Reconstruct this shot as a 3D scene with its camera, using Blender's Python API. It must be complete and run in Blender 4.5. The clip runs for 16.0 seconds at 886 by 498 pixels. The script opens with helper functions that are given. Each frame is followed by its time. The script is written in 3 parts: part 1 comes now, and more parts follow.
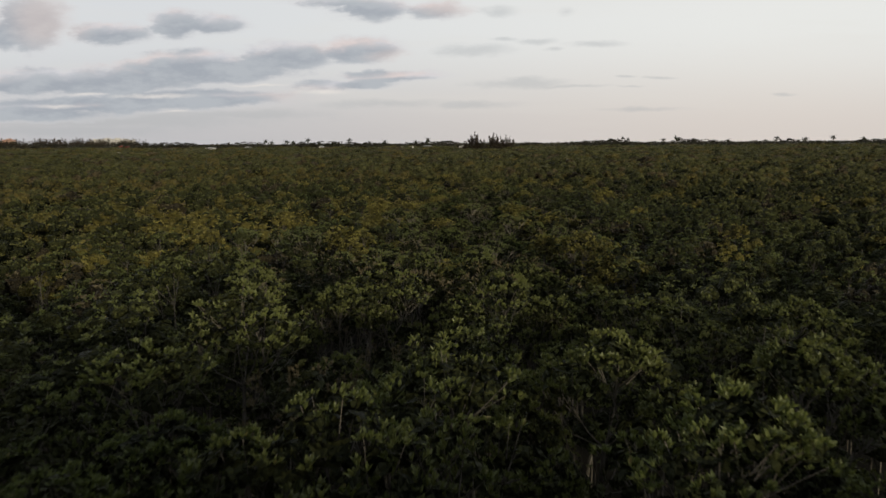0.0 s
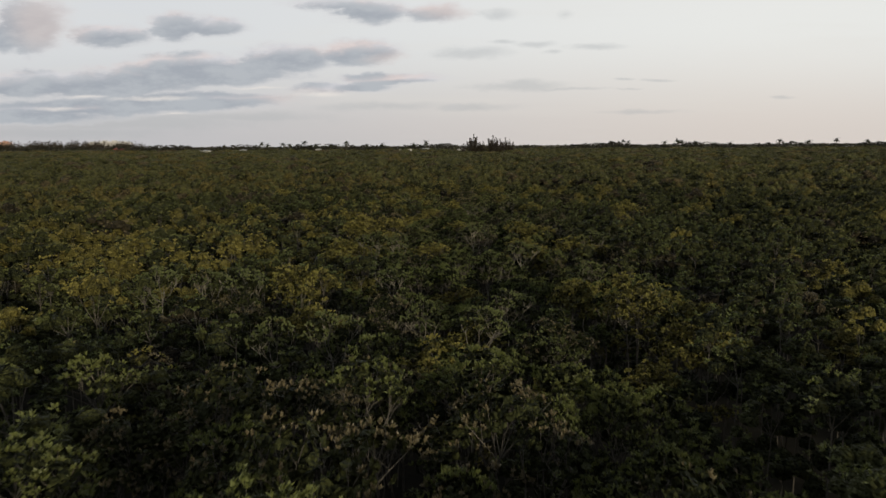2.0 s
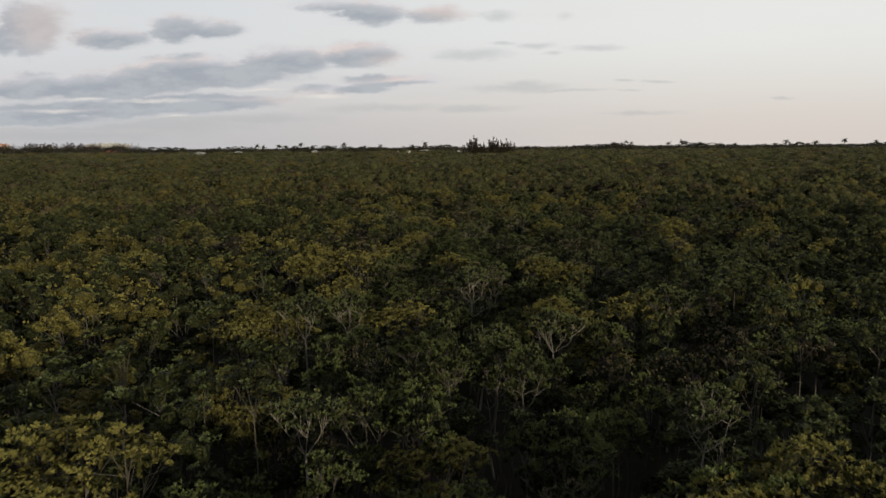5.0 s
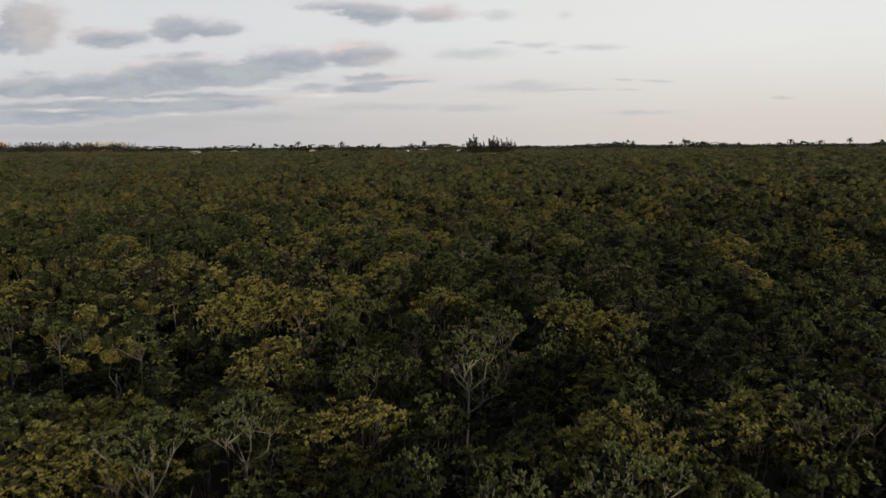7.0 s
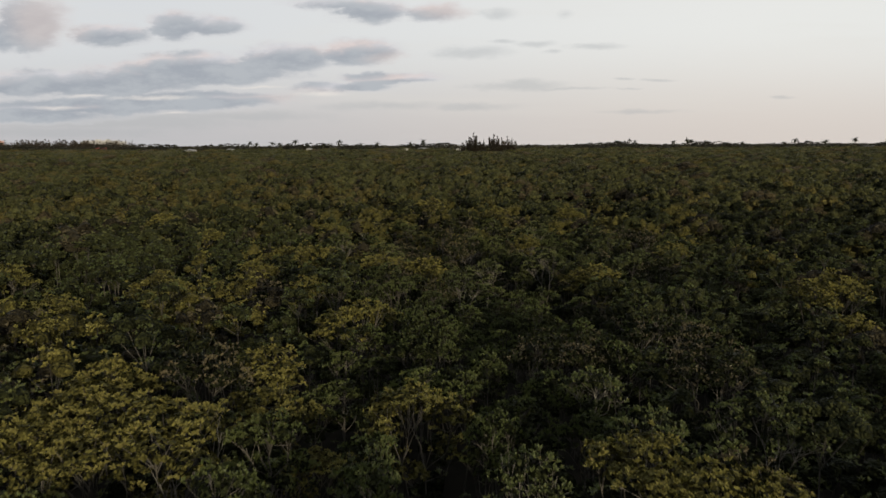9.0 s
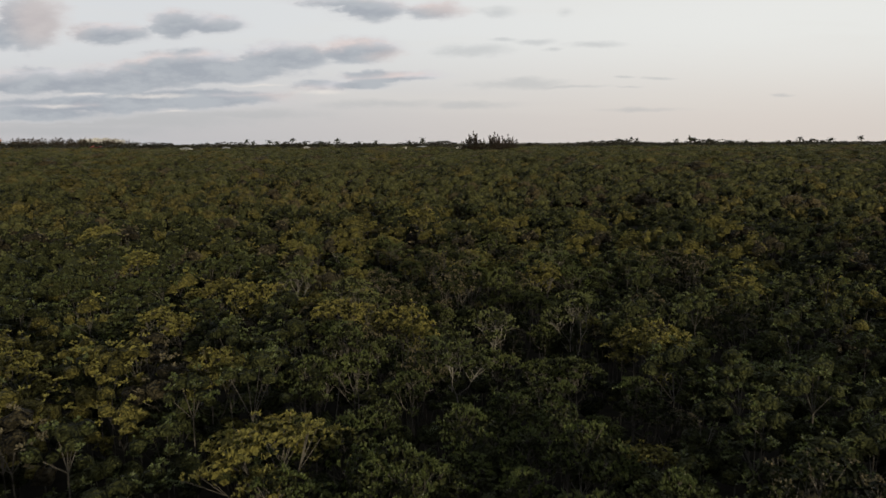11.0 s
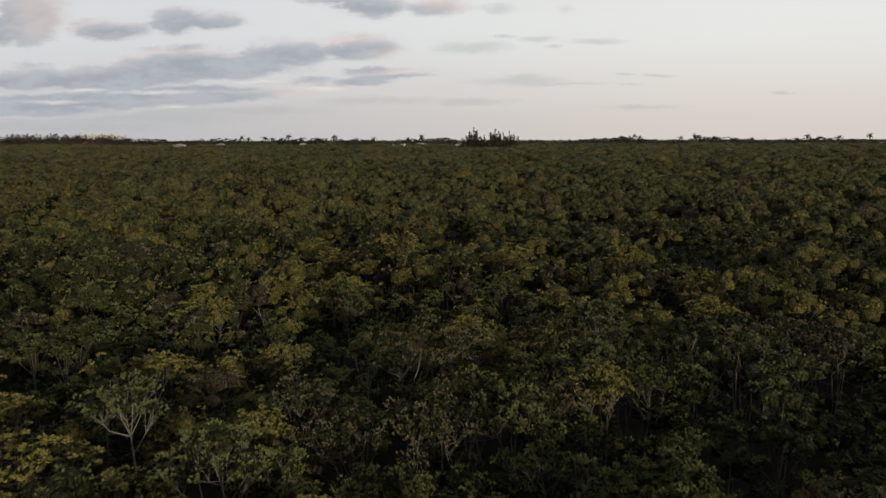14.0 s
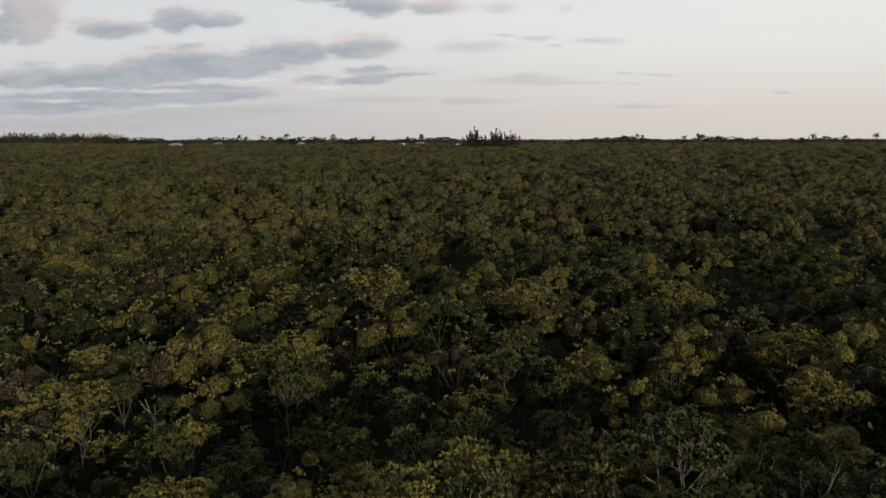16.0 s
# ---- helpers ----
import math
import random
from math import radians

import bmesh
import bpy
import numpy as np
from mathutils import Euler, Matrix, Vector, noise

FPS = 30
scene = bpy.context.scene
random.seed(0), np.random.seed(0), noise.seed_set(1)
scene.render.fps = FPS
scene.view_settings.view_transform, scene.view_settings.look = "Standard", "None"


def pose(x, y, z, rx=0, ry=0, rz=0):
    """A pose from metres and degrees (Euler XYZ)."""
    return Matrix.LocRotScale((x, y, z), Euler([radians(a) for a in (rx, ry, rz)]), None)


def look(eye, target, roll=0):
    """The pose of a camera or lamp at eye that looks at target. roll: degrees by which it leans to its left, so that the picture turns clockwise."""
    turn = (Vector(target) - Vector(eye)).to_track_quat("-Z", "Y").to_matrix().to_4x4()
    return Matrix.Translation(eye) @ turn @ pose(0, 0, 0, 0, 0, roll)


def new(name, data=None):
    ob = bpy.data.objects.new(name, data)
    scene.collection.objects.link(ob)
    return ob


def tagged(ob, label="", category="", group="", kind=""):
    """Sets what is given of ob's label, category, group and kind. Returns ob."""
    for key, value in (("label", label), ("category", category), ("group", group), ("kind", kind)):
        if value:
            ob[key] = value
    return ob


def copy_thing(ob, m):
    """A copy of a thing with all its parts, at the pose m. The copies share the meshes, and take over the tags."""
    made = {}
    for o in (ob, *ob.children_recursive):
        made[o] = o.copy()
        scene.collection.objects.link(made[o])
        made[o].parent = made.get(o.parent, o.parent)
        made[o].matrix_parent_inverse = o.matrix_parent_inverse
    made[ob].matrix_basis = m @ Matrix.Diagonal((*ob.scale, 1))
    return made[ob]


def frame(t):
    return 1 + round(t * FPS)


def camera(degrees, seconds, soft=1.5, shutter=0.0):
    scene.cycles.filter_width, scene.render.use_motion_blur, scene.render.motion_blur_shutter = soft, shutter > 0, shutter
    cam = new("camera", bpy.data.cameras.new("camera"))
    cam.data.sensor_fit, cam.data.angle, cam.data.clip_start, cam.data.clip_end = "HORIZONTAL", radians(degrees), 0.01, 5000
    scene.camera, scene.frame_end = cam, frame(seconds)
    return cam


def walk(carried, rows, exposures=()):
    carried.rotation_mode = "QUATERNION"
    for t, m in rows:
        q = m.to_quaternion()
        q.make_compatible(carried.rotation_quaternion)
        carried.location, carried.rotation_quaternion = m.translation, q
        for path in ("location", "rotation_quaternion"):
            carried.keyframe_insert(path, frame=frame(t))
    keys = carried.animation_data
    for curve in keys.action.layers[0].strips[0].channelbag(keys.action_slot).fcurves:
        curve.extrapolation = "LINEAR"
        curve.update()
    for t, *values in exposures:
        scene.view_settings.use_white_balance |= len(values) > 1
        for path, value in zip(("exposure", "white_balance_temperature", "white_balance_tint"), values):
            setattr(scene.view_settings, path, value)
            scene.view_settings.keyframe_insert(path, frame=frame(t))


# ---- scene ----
cam = camera(63.67, 16.0, soft=1.5, shutter=0.2)

# seconds, x, y, z, turn to the left, tilt, lean to the right
PATH = [
    (0.0, 0.000, 0.000, 10.000, 2.608, -8.529, 0.370),
    (1.0, -0.056, 5.172, 10.082, 2.555, -8.422, 0.355),
    (2.0, -0.093, 10.300, 10.160, 2.512, -8.331, 0.353),
    (3.0, -0.095, 15.364, 10.220, 2.491, -8.266, 0.374),
    (4.0, -0.070, 20.432, 10.207, 2.502, -8.226, 0.419),
    (5.0, -0.034, 25.572, 10.087, 2.546, -8.210, 0.474),
    (6.0, -0.006, 30.769, 9.948, 2.568, -8.222, 0.488),
    (7.0, -0.001, 35.988, 9.882, 2.527, -8.264, 0.422),
    (8.0, -0.010, 41.195, 9.887, 2.481, -8.317, 0.332),
    (9.0, -0.019, 46.357, 9.929, 2.489, -8.364, 0.283),
    (10.0, -0.020, 51.431, 9.962, 2.510, -8.422, 0.279),
    (11.0, -0.010, 56.386, 9.951, 2.496, -8.506, 0.299),
    (12.0, 0.005, 61.234, 9.935, 2.472, -8.601, 0.296),
    (13.0, 0.017, 66.000, 9.959, 2.474, -8.685, 0.236),
    (14.0, 0.021, 70.702, 10.010, 2.494, -8.749, 0.160),
    (15.0, 0.014, 75.362, 10.067, 2.515, -8.790, 0.116),
    (16.0, 0.000, 80.000, 10.126, 2.535, -8.816, 0.094),
]


def flight_pose(x, y, z, turn, tilt, lean):
    a, b = radians(turn), radians(tilt)
    ahead = Vector((-math.sin(a) * math.cos(b), math.cos(a) * math.cos(b), math.sin(b)))
    return look((x, y, z), Vector((x, y, z)) + ahead * 10, -lean)


walk(cam, [(r[0], flight_pose(*r[1:])) for r in PATH])
scene.view_settings.exposure = 0.0

# ---- world and sun ----
SUN_HEIGHT, SUN_TURN = 9.5, 152.0  # degrees above the horizon; degrees clockwise from +y

# big soft clouds of the evening sky: sideways and upwards slope from the eye, half width, half height, darkness
CLOUDS = [
    (-0.623, 0.1667, 0.054, 0.0317, 0.80), (-0.661, 0.1542, 0.040, 0.0206, 0.80), (-0.509, 0.1516, 0.055, 0.0119, 0.90),
    (-0.410, 0.1624, 0.033, 0.0174, 0.85), (-0.364, 0.1611, 0.048, 0.0119, 0.85), (-0.183, 0.1899, 0.075, 0.0111, 0.60),
    (-0.141, 0.1789, 0.057, 0.0135, 0.75), (-0.057, 0.1763, 0.048, 0.0127, 0.65), (-0.399, 0.1130, 0.063, 0.0103, 1.00),
    (-0.258, 0.1183, 0.052, 0.0143, 1.00), (-0.392, 0.0992, 0.119, 0.0135, 1.00), (-0.545, 0.0869, 0.139, 0.0135, 1.00),
    (-0.643, 0.0847, 0.095, 0.0119, 0.95), (-0.160, 0.1240, 0.051, 0.0119, 1.00), (-0.402, 0.0624, 0.131, 0.0119, 0.85),
    (-0.564, 0.0544, 0.146, 0.0111, 0.80), (-0.622, 0.0431, 0.127, 0.0095, 0.70), (-0.116, 0.0903, 0.067, 0.0071, 0.85),
    (-0.187, 0.0789, 0.075, 0.0079, 0.70),
]
# thin wisps
WISPS = [
    (-0.486, 0.0344, 0.206, 0.0111, 0.90), (-0.322, 0.0400, 0.095, 0.0065, 0.90), (-0.585, 0.0190, 0.160, 0.0080, 0.90),
    (-0.124, 0.0531, 0.091, 0.0071, 0.50), (-0.003, 0.1230, 0.044, 0.0071, 0.90), (0.037, 0.1359, 0.021, 0.0032, 0.70),
    (0.084, 0.1339, 0.025, 0.0040, 0.75), (0.106, 0.1240, 0.013, 0.0032, 0.60), (0.159, 0.1293, 0.040, 0.0036, 0.80),
    (0.054, 0.0781, 0.068, 0.0063, 0.75), (0.062, 0.0818, 0.036, 0.0055, 0.70),
    (0.131, 0.0736, 0.059, 0.0024, 0.45), (0.033, 0.1736, 0.026, 0.0079, 0.50), (0.118, 0.1717, 0.019, 0.0071, 0.30),
    (0.207, 0.0856, 0.014, 0.0017, 0.50), (0.252, 0.0844, 0.022, 0.0020, 0.55), (0.211, 0.0728, 0.022, 0.0020, 0.35),
    (0.415, 0.0605, 0.022, 0.0028, 0.35), (0.224, 0.0426, 0.071, 0.0036, 0.35), (0.004, 0.0497, 0.075, 0.0063, 0.40),
]


# where the evening light tints the clouds, and bright gaps between their bands
ROSY = [(-0.590, 0.172, 0.05, 0.030, 1.0), (-0.010, 0.180, 0.06, 0.012, 1.0), (-0.225, 0.062, 0.05, 0.012, 1.0), (-0.100, 0.115, 0.05, 0.010, 0.8)]
GAPS = [(-0.445, 0.0665, 0.045, 0.0028, 1.0), (-0.590, 0.0530, 0.035, 0.0030, 0.9), (-0.545, 0.0690, 0.030, 0.0022, 0.8), (-0.420, 0.0450, 0.025, 0.0022, 0.7), (-0.210, 0.0690, 0.035, 0.0030, 0.8), (-0.300, 0.0790, 0.045, 0.0022, 0.8)]


class Nodes:
    """Short way to write a node tree."""

    def __init__(self, tree):
        self.tree = tree
        tree.nodes.clear()

    def add(self, kind, *links, **values):
        node = self.tree.nodes.new(kind)
        for key, value in values.items():
            setattr(node, key, value)
        for i, v in enumerate(links):
            if v is None:
                continue
            if isinstance(v, bpy.types.NodeSocket):
                self.tree.links.new(v, node.inputs[i])
            else:
                node.inputs[i].default_value = v
        return node

    def math(self, op, *links, clamp=False):
        return self.add("ShaderNodeMath", *links, operation=op, use_clamp=clamp).outputs[0]

    def mix(self, fac, a, b, blend="MIX"):
        node = self.add("ShaderNodeMix", data_type="RGBA", blend_type=blend)
        for i, v in ((0, fac), (6, a), (7, b)):
            if isinstance(v, bpy.types.NodeSocket):
                self.tree.links.new(v, node.inputs[i])
            else:
                node.inputs[i].default_value = v
        return node.outputs[2]

    def range(self, v, a, b, c=0.0, d=1.0, smooth=True):
        node = self.add("ShaderNodeMapRange", v, a, b, c, d, interpolation_type="SMOOTHSTEP" if smooth else "LINEAR")
        return node.outputs[0]

    def noise(self, vec, scale, detail=3.0, rough=0.55):
        node = self.add("ShaderNodeTexNoise")
        self.tree.links.new(vec, node.inputs["Vector"])
        node.inputs["Scale"].default_value = scale
        node.inputs["Detail"].default_value = detail
        node.inputs["Roughness"].default_value = rough
        return node.outputs


def rgb(r, g, b):
    """Linear colour from 0..255 display values."""
    f = lambda c: (c / 255 / 12.92) if c <= 10 else ((c / 255 + 0.055) / 1.055) ** 2.4
    return (f(r), f(g), f(b), 1.0)


def build_world():
    world = bpy.data.worlds.new("evening_sky")
    scene.world = world
    world.use_nodes = True
    n = Nodes(world.node_tree)
    sky = n.add("ShaderNodeTexSky", sky_type="NISHITA", sun_disc=False, sun_elevation=radians(SUN_HEIGHT),
                sun_rotation=radians(SUN_TURN), air_density=1.2, dust_density=2.0, ozone_density=1.5)
    way = n.add("ShaderNodeTexCoord").outputs["Generated"]
    xyz = n.add("ShaderNodeSeparateXYZ", way).outputs
    ahead = n.math("MAXIMUM", xyz[1], 0.05)
    u, w = n.math("DIVIDE", xyz[0], ahead), n.math("DIVIDE", xyz[2], ahead)
    # thin veil over the whole sky: cool above, peach low down, brighter towards +x
    low = n.range(w, 0.0, 0.16)
    side = n.range(u, -0.55, 0.45)
    base = n.mix(side, rgb(201, 200, 203), rgb(226, 217, 210))
    top = n.mix(side, rgb(226, 228, 231), rgb(243, 243, 240))
    veil = n.mix(low, base, top)
    # unseen sky dulled overhead, and more behind to darken the crowns' near sides
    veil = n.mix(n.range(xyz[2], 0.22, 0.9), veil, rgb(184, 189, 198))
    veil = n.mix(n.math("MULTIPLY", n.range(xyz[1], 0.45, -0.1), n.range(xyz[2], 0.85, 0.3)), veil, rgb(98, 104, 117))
    flat = n.add("ShaderNodeCombineXYZ", u, n.math("MULTIPLY", w, 3.0), 0.0).outputs[0]
    # streaks in the veil
    streak = n.noise(n.add("ShaderNodeCombineXYZ", u, n.math("MULTIPLY", w, 9.0), 0.3).outputs[0], 3.0, 4.0)[0]
    veil = n.mix(n.range(streak, 0.5, 0.75, 0.0, 0.2), veil, rgb(233, 229, 223))
    # cloud bodies: soft lumps torn by drawn-out noise
    torn = n.noise(n.add("ShaderNodeCombineXYZ", u, n.math("MULTIPLY", w, 2.6), 0.7).outputs[0], 17.0, 7.0, 0.62)
    wob = n.add("ShaderNodeVectorMath", torn[1], (0.5, 0.5, 0.5), operation="SUBTRACT").outputs[0]
    wob = n.add("ShaderNodeVectorMath", wob, (0.035, 0.012, 0.0), operation="MULTIPLY").outputs[0]
    spot = n.add("ShaderNodeCombineXYZ", u, w, 0.0).outputs[0]
    spot = n.add("ShaderNodeVectorMath", spot, wob, operation="ADD").outputs[0]

    def lumps(at, clouds, depth):
        """The most of soft round heaps: 1 in their middles, below 0 outside."""
        most = None
        for cu, cw, ru, rw, dark in clouds:
            m = n.add("ShaderNodeMapping", at, (cu, cw, 0), (0, 0, 0), (ru * 1.25, rw * 1.35, 1), vector_type="TEXTURE").outputs[0]
            d = n.add("ShaderNodeVectorMath", m, operation="LENGTH").outputs["Value"]
            d = n.range(d, 0.0, 1.6, dark * depth, dark * depth - 1.6, smooth=False)
            most = d if most is None else n.math("MAXIMUM", most, d)
        return most

    rough = n.range(torn[0], 0.3, 0.7, -0.3, 0.3, smooth=False)
    lump = n.math("ADD", lumps(spot, CLOUDS, 1.0), rough)
    above = n.add("ShaderNodeVectorMath", spot, (-0.006, 0.013, 0.0), operation="ADD").outputs[0]
    upper = n.math("ADD", lumps(above, CLOUDS, 1.0), rough)
    body = n.range(lump, -0.42, 0.3, 0.0, 0.94)
    wisp = n.range(n.math("ADD", n.math("ADD", lumps(spot, WISPS, 0.6), 0.3), rough), -0.4, 0.6, 0.0, 0.46)
    infront = n.range(xyz[1], 0.3, 0.5)
    body = n.math("MULTIPLY", body, infront)
    wisp = n.math("MULTIPLY", wisp, infront)
    # the same kind of cloud over the rest of the sky
    high = n.math("MAXIMUM", xyz[2], 0.08)
    over = n.add("ShaderNodeCombineXYZ", n.math("DIVIDE", xyz[0], high), n.math("DIVIDE", xyz[1], high), 0.0).outputs[0]
    field = n.range(n.noise(over, 1.3, 5.0, 0.6)[0], 0.52, 0.68)
    out = n.math("SUBTRACT", 1.0, n.math("MULTIPLY", infront, n.range(xyz[2], 0.3, 0.2)))
    body = n.math("MAXIMUM", body, n.math("MULTIPLY", field, n.math("MULTIPLY", out, 0.8)))
    tone = n.noise(flat, 9.0, 3.0)[0]
    warm = n.mix(n.range(tone, 0.42, 0.62), rgb(214, 213, 217), rgb(222, 209, 206))
    cloud = n.mix(n.range(upper, -0.7, 0.15), warm, n.mix(n.range(torn[0], 0.35, 0.65), rgb(161, 167, 176), rgb(179, 184, 190)))
    cloud = n.mix(n.range(lump, -0.3, 0.25), rgb(214, 213, 215), cloud)
    veil = n.mix(wisp, veil, rgb(186, 189, 192))
    # the sky behind the veil is the real blue-and-warm evening sky
    veil = n.mix(0.88, n.mix(1.0, sky.outputs[0], (0.5, 0.5, 0.5, 1), "MULTIPLY"), n.mix(1.0, veil, (10, 10, 10, 1), "MULTIPLY"))
    cloud = n.mix(1.0, cloud, (10, 10, 10, 1), "MULTIPLY")
    cloud = n.mix(n.range(lumps(spot, ROSY, 1.0), -0.3, 0.6, 0.0, 0.5), cloud, [10 * c for c in rgb(216, 200, 194)])
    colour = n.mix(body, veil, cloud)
    gap = n.math("MULTIPLY", n.range(n.math("ADD", lumps(spot, GAPS, 1.0), rough), -0.3, 0.9, 0.0, 0.6), infront)
    colour = n.mix(gap, colour, [10 * c for c in rgb(238, 231, 224)])
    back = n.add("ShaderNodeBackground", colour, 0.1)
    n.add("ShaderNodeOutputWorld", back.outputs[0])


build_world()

sun_data = bpy.data.lights.new("sun", "SUN")
sun_data.energy, sun_data.angle, sun_data.color = 3.4, radians(3), (1.0, 0.895, 0.65)
sun = new("sun", sun_data)
a, e = radians(SUN_TURN), radians(SUN_HEIGHT)
sun.matrix_world = look((math.sin(a) * math.cos(e) * 50, math.cos(a) * math.cos(e) * 50, math.sin(e) * 50 + 10), (0, 0, 10))

# ---- materials ----


def leaf_material(name, dark, light, tip, dry, through_light=0.25, dry_share=0.12, speckle=0.45, gloss=0.3):
    """Waxy leaves: colour from dark to light by leaf and by tree, some of them dry."""
    mat = bpy.data.materials.new(name)
    mat.use_nodes = True
    n = Nodes(mat.node_tree)
    geo = n.add("ShaderNodeNewGeometry")
    island = geo.outputs["Random Per Island"]
    tree = n.add("ShaderNodeObjectInfo").outputs["Random"]
    place = geo.outputs["Position"]
    crown = n.noise(place, 0.45, 2.0)[0]
    patch = n.noise(place, 0.06, 2.0)[0]
    mixed = n.math("ADD", n.math("MULTIPLY", island, speckle), n.math("MULTIPLY", tree, 0.2))
    mixed = n.math("ADD", mixed, n.range(crown, 0.35, 0.65, 0.0, 0.35))
    colour = n.mix(mixed, dark, light)
    colour = n.mix(n.range(patch, 0.42, 0.62, 0.0, 0.5), colour, tip)
    colour = n.mix(n.range(island, 1.0 - dry_share, 1.0 - dry_share + 0.02, 0.0, 0.8 if dry_share else 0.0), colour, dry)
    grain = n.noise(place, 60.0, 2.0)[0]
    colour = n.mix(n.range(grain, 0.3, 0.7, 0.0, 0.35), colour, n.mix(1.0, colour, (0.6, 0.6, 0.55, 1), "MULTIPLY"))
    p = n.add("ShaderNodeBsdfPrincipled", colour)
    p.inputs["Roughness"].default_value = 0.48
    p.inputs["Specular IOR Level"].default_value = gloss
    t = n.add("ShaderNodeBsdfTranslucent", n.mix(1.0, colour, (1.3, 1.4, 0.6, 1), "MULTIPLY"))
    m = n.add("ShaderNodeMixShader", through_light, p.outputs[0], t.outputs[0])
    n.add("ShaderNodeOutputMaterial", m.outputs[0])
    return mat


def plain_material(name, a, b, scale=6.0, rough=0.8, bump=0.3, stretch=(1, 1, 1), detail=5.0):
    """Two-tone weathered surface with fine relief."""
    mat = bpy.data.materials.new(name)
    mat.use_nodes = True
    n = Nodes(mat.node_tree)
    place = n.add("ShaderNodeTexCoord").outputs["Object"]
    place = n.add("ShaderNodeMapping", place, (0, 0, 0), (0, 0, 0), stretch).outputs[0]
    fine = n.noise(place, scale, detail, 0.6)[0]
    broad = n.noise(place, scale * 0.13, 2.0)[0]
    tree = n.add("ShaderNodeObjectInfo").outputs["Random"]
    f = n.math("ADD", n.range(fine, 0.3, 0.7, 0.0, 0.6), n.range(broad, 0.35, 0.65, 0.0, 0.3))
    colour = n.mix(n.math("ADD", f, n.math("MULTIPLY", tree, 0.15), clamp=True), a, b)
    p = n.add("ShaderNodeBsdfPrincipled", colour)
    p.inputs["Roughness"].default_value = rough
    p.inputs["Specular IOR Level"].default_value = 0.12
    relief = n.add("ShaderNodeBump", bump, 0.05)
    n.tree.links.new(fine, relief.inputs["Height"])
    n.tree.links.new(relief.outputs[0], p.inputs["Normal"])
    n.add("ShaderNodeOutputMaterial", p.outputs[0])
    return mat


def mass_material(name, dark, light, scale=8.0, depth=0.22):
    """Closed leaf mass: every leaf a shade of its own, and uneven like leaves."""
    mat = bpy.data.materials.new(name)
    mat.use_nodes = True
    n = Nodes(mat.node_tree)
    place = n.add("ShaderNodeNewGeometry").outputs["Position"]
    warp = n.noise(place, 5.0, 2.0)[1]
    place2 = n.add("ShaderNodeVectorMath", place, n.add("ShaderNodeVectorMath", warp, (1.5 / scale, 1.5 / scale, 1.5 / scale), operation="MULTIPLY").outputs[0], operation="ADD").outputs[0]
    cell = n.add("ShaderNodeTexVoronoi")
    n.tree.links.new(place2, cell.inputs["Vector"])
    cell.inputs["Scale"].default_value = scale
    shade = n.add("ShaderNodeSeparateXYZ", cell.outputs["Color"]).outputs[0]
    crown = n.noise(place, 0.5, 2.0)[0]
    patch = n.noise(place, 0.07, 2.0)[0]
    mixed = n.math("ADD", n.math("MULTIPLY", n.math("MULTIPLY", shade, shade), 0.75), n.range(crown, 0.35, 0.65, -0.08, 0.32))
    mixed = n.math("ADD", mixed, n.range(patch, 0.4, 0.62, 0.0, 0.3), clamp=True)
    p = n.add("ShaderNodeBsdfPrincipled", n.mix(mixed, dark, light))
    p.inputs["Roughness"].default_value = 0.7
    p.inputs["Specular IOR Level"].default_value = 0.08
    relief = n.add("ShaderNodeBump", 1.0, depth)
    n.tree.links.new(n.math("SUBTRACT", n.math("MULTIPLY", shade, 0.6), cell.outputs["Distance"]), relief.inputs["Height"])
    n.tree.links.new(relief.outputs[0], p.inputs["Normal"])
    n.add("ShaderNodeOutputMaterial", p.outputs[0])
    return mat


GREEN = leaf_material("mangrove_leaf", (0.027, 0.036, 0.013, 1), (0.118, 0.137, 0.046, 1), (0.134, 0.137, 0.046, 1), (0.158, 0.126, 0.060, 1), 0.22, 0.02, 0.5, 0.3)
FRESH = leaf_material("fresh_mangrove_leaf", (0.043, 0.054, 0.020, 1), (0.142, 0.159, 0.063, 1), (0.151, 0.154, 0.061, 1), (0.164, 0.139, 0.056, 1), 0.22, 0.05)
YELLOW = leaf_material("yellowing_leaf", (0.089, 0.084, 0.029, 1), (0.263, 0.233, 0.070, 1), (0.273, 0.226, 0.070, 1), (0.252, 0.189, 0.072, 1), 0.25, 0.05, 0.4, 0.15)
BROWN = leaf_material("withered_leaf", (0.058, 0.050, 0.030, 1), (0.132, 0.108, 0.062, 1), (0.140, 0.110, 0.062, 1), (0.155, 0.120, 0.075, 1), 0.1, 0.06)
# the same three, as whole sprays seen from afar
GREEN_SPRAY = leaf_material("mangrove_spray", (0.056, 0.065, 0.026, 1), (0.130, 0.137, 0.056, 1), (0.151, 0.137, 0.053, 1), (0.168, 0.140, 0.047, 1), 0.15, 0.0, 0.15, 0.1)
YELLOW_SPRAY = leaf_material("yellowing_spray", (0.113, 0.104, 0.036, 1), (0.213, 0.183, 0.065, 1), (0.225, 0.181, 0.061, 1), (0.259, 0.187, 0.061, 1), 0.2, 0.0, 0.15, 0.1)
BROWN_SPRAY = leaf_material("withered_spray", (0.084, 0.070, 0.046, 1), (0.151, 0.123, 0.078, 1), (0.162, 0.126, 0.078, 1), (0.211, 0.168, 0.109, 1), 0.1, 0.0, 0.15, 0.1)
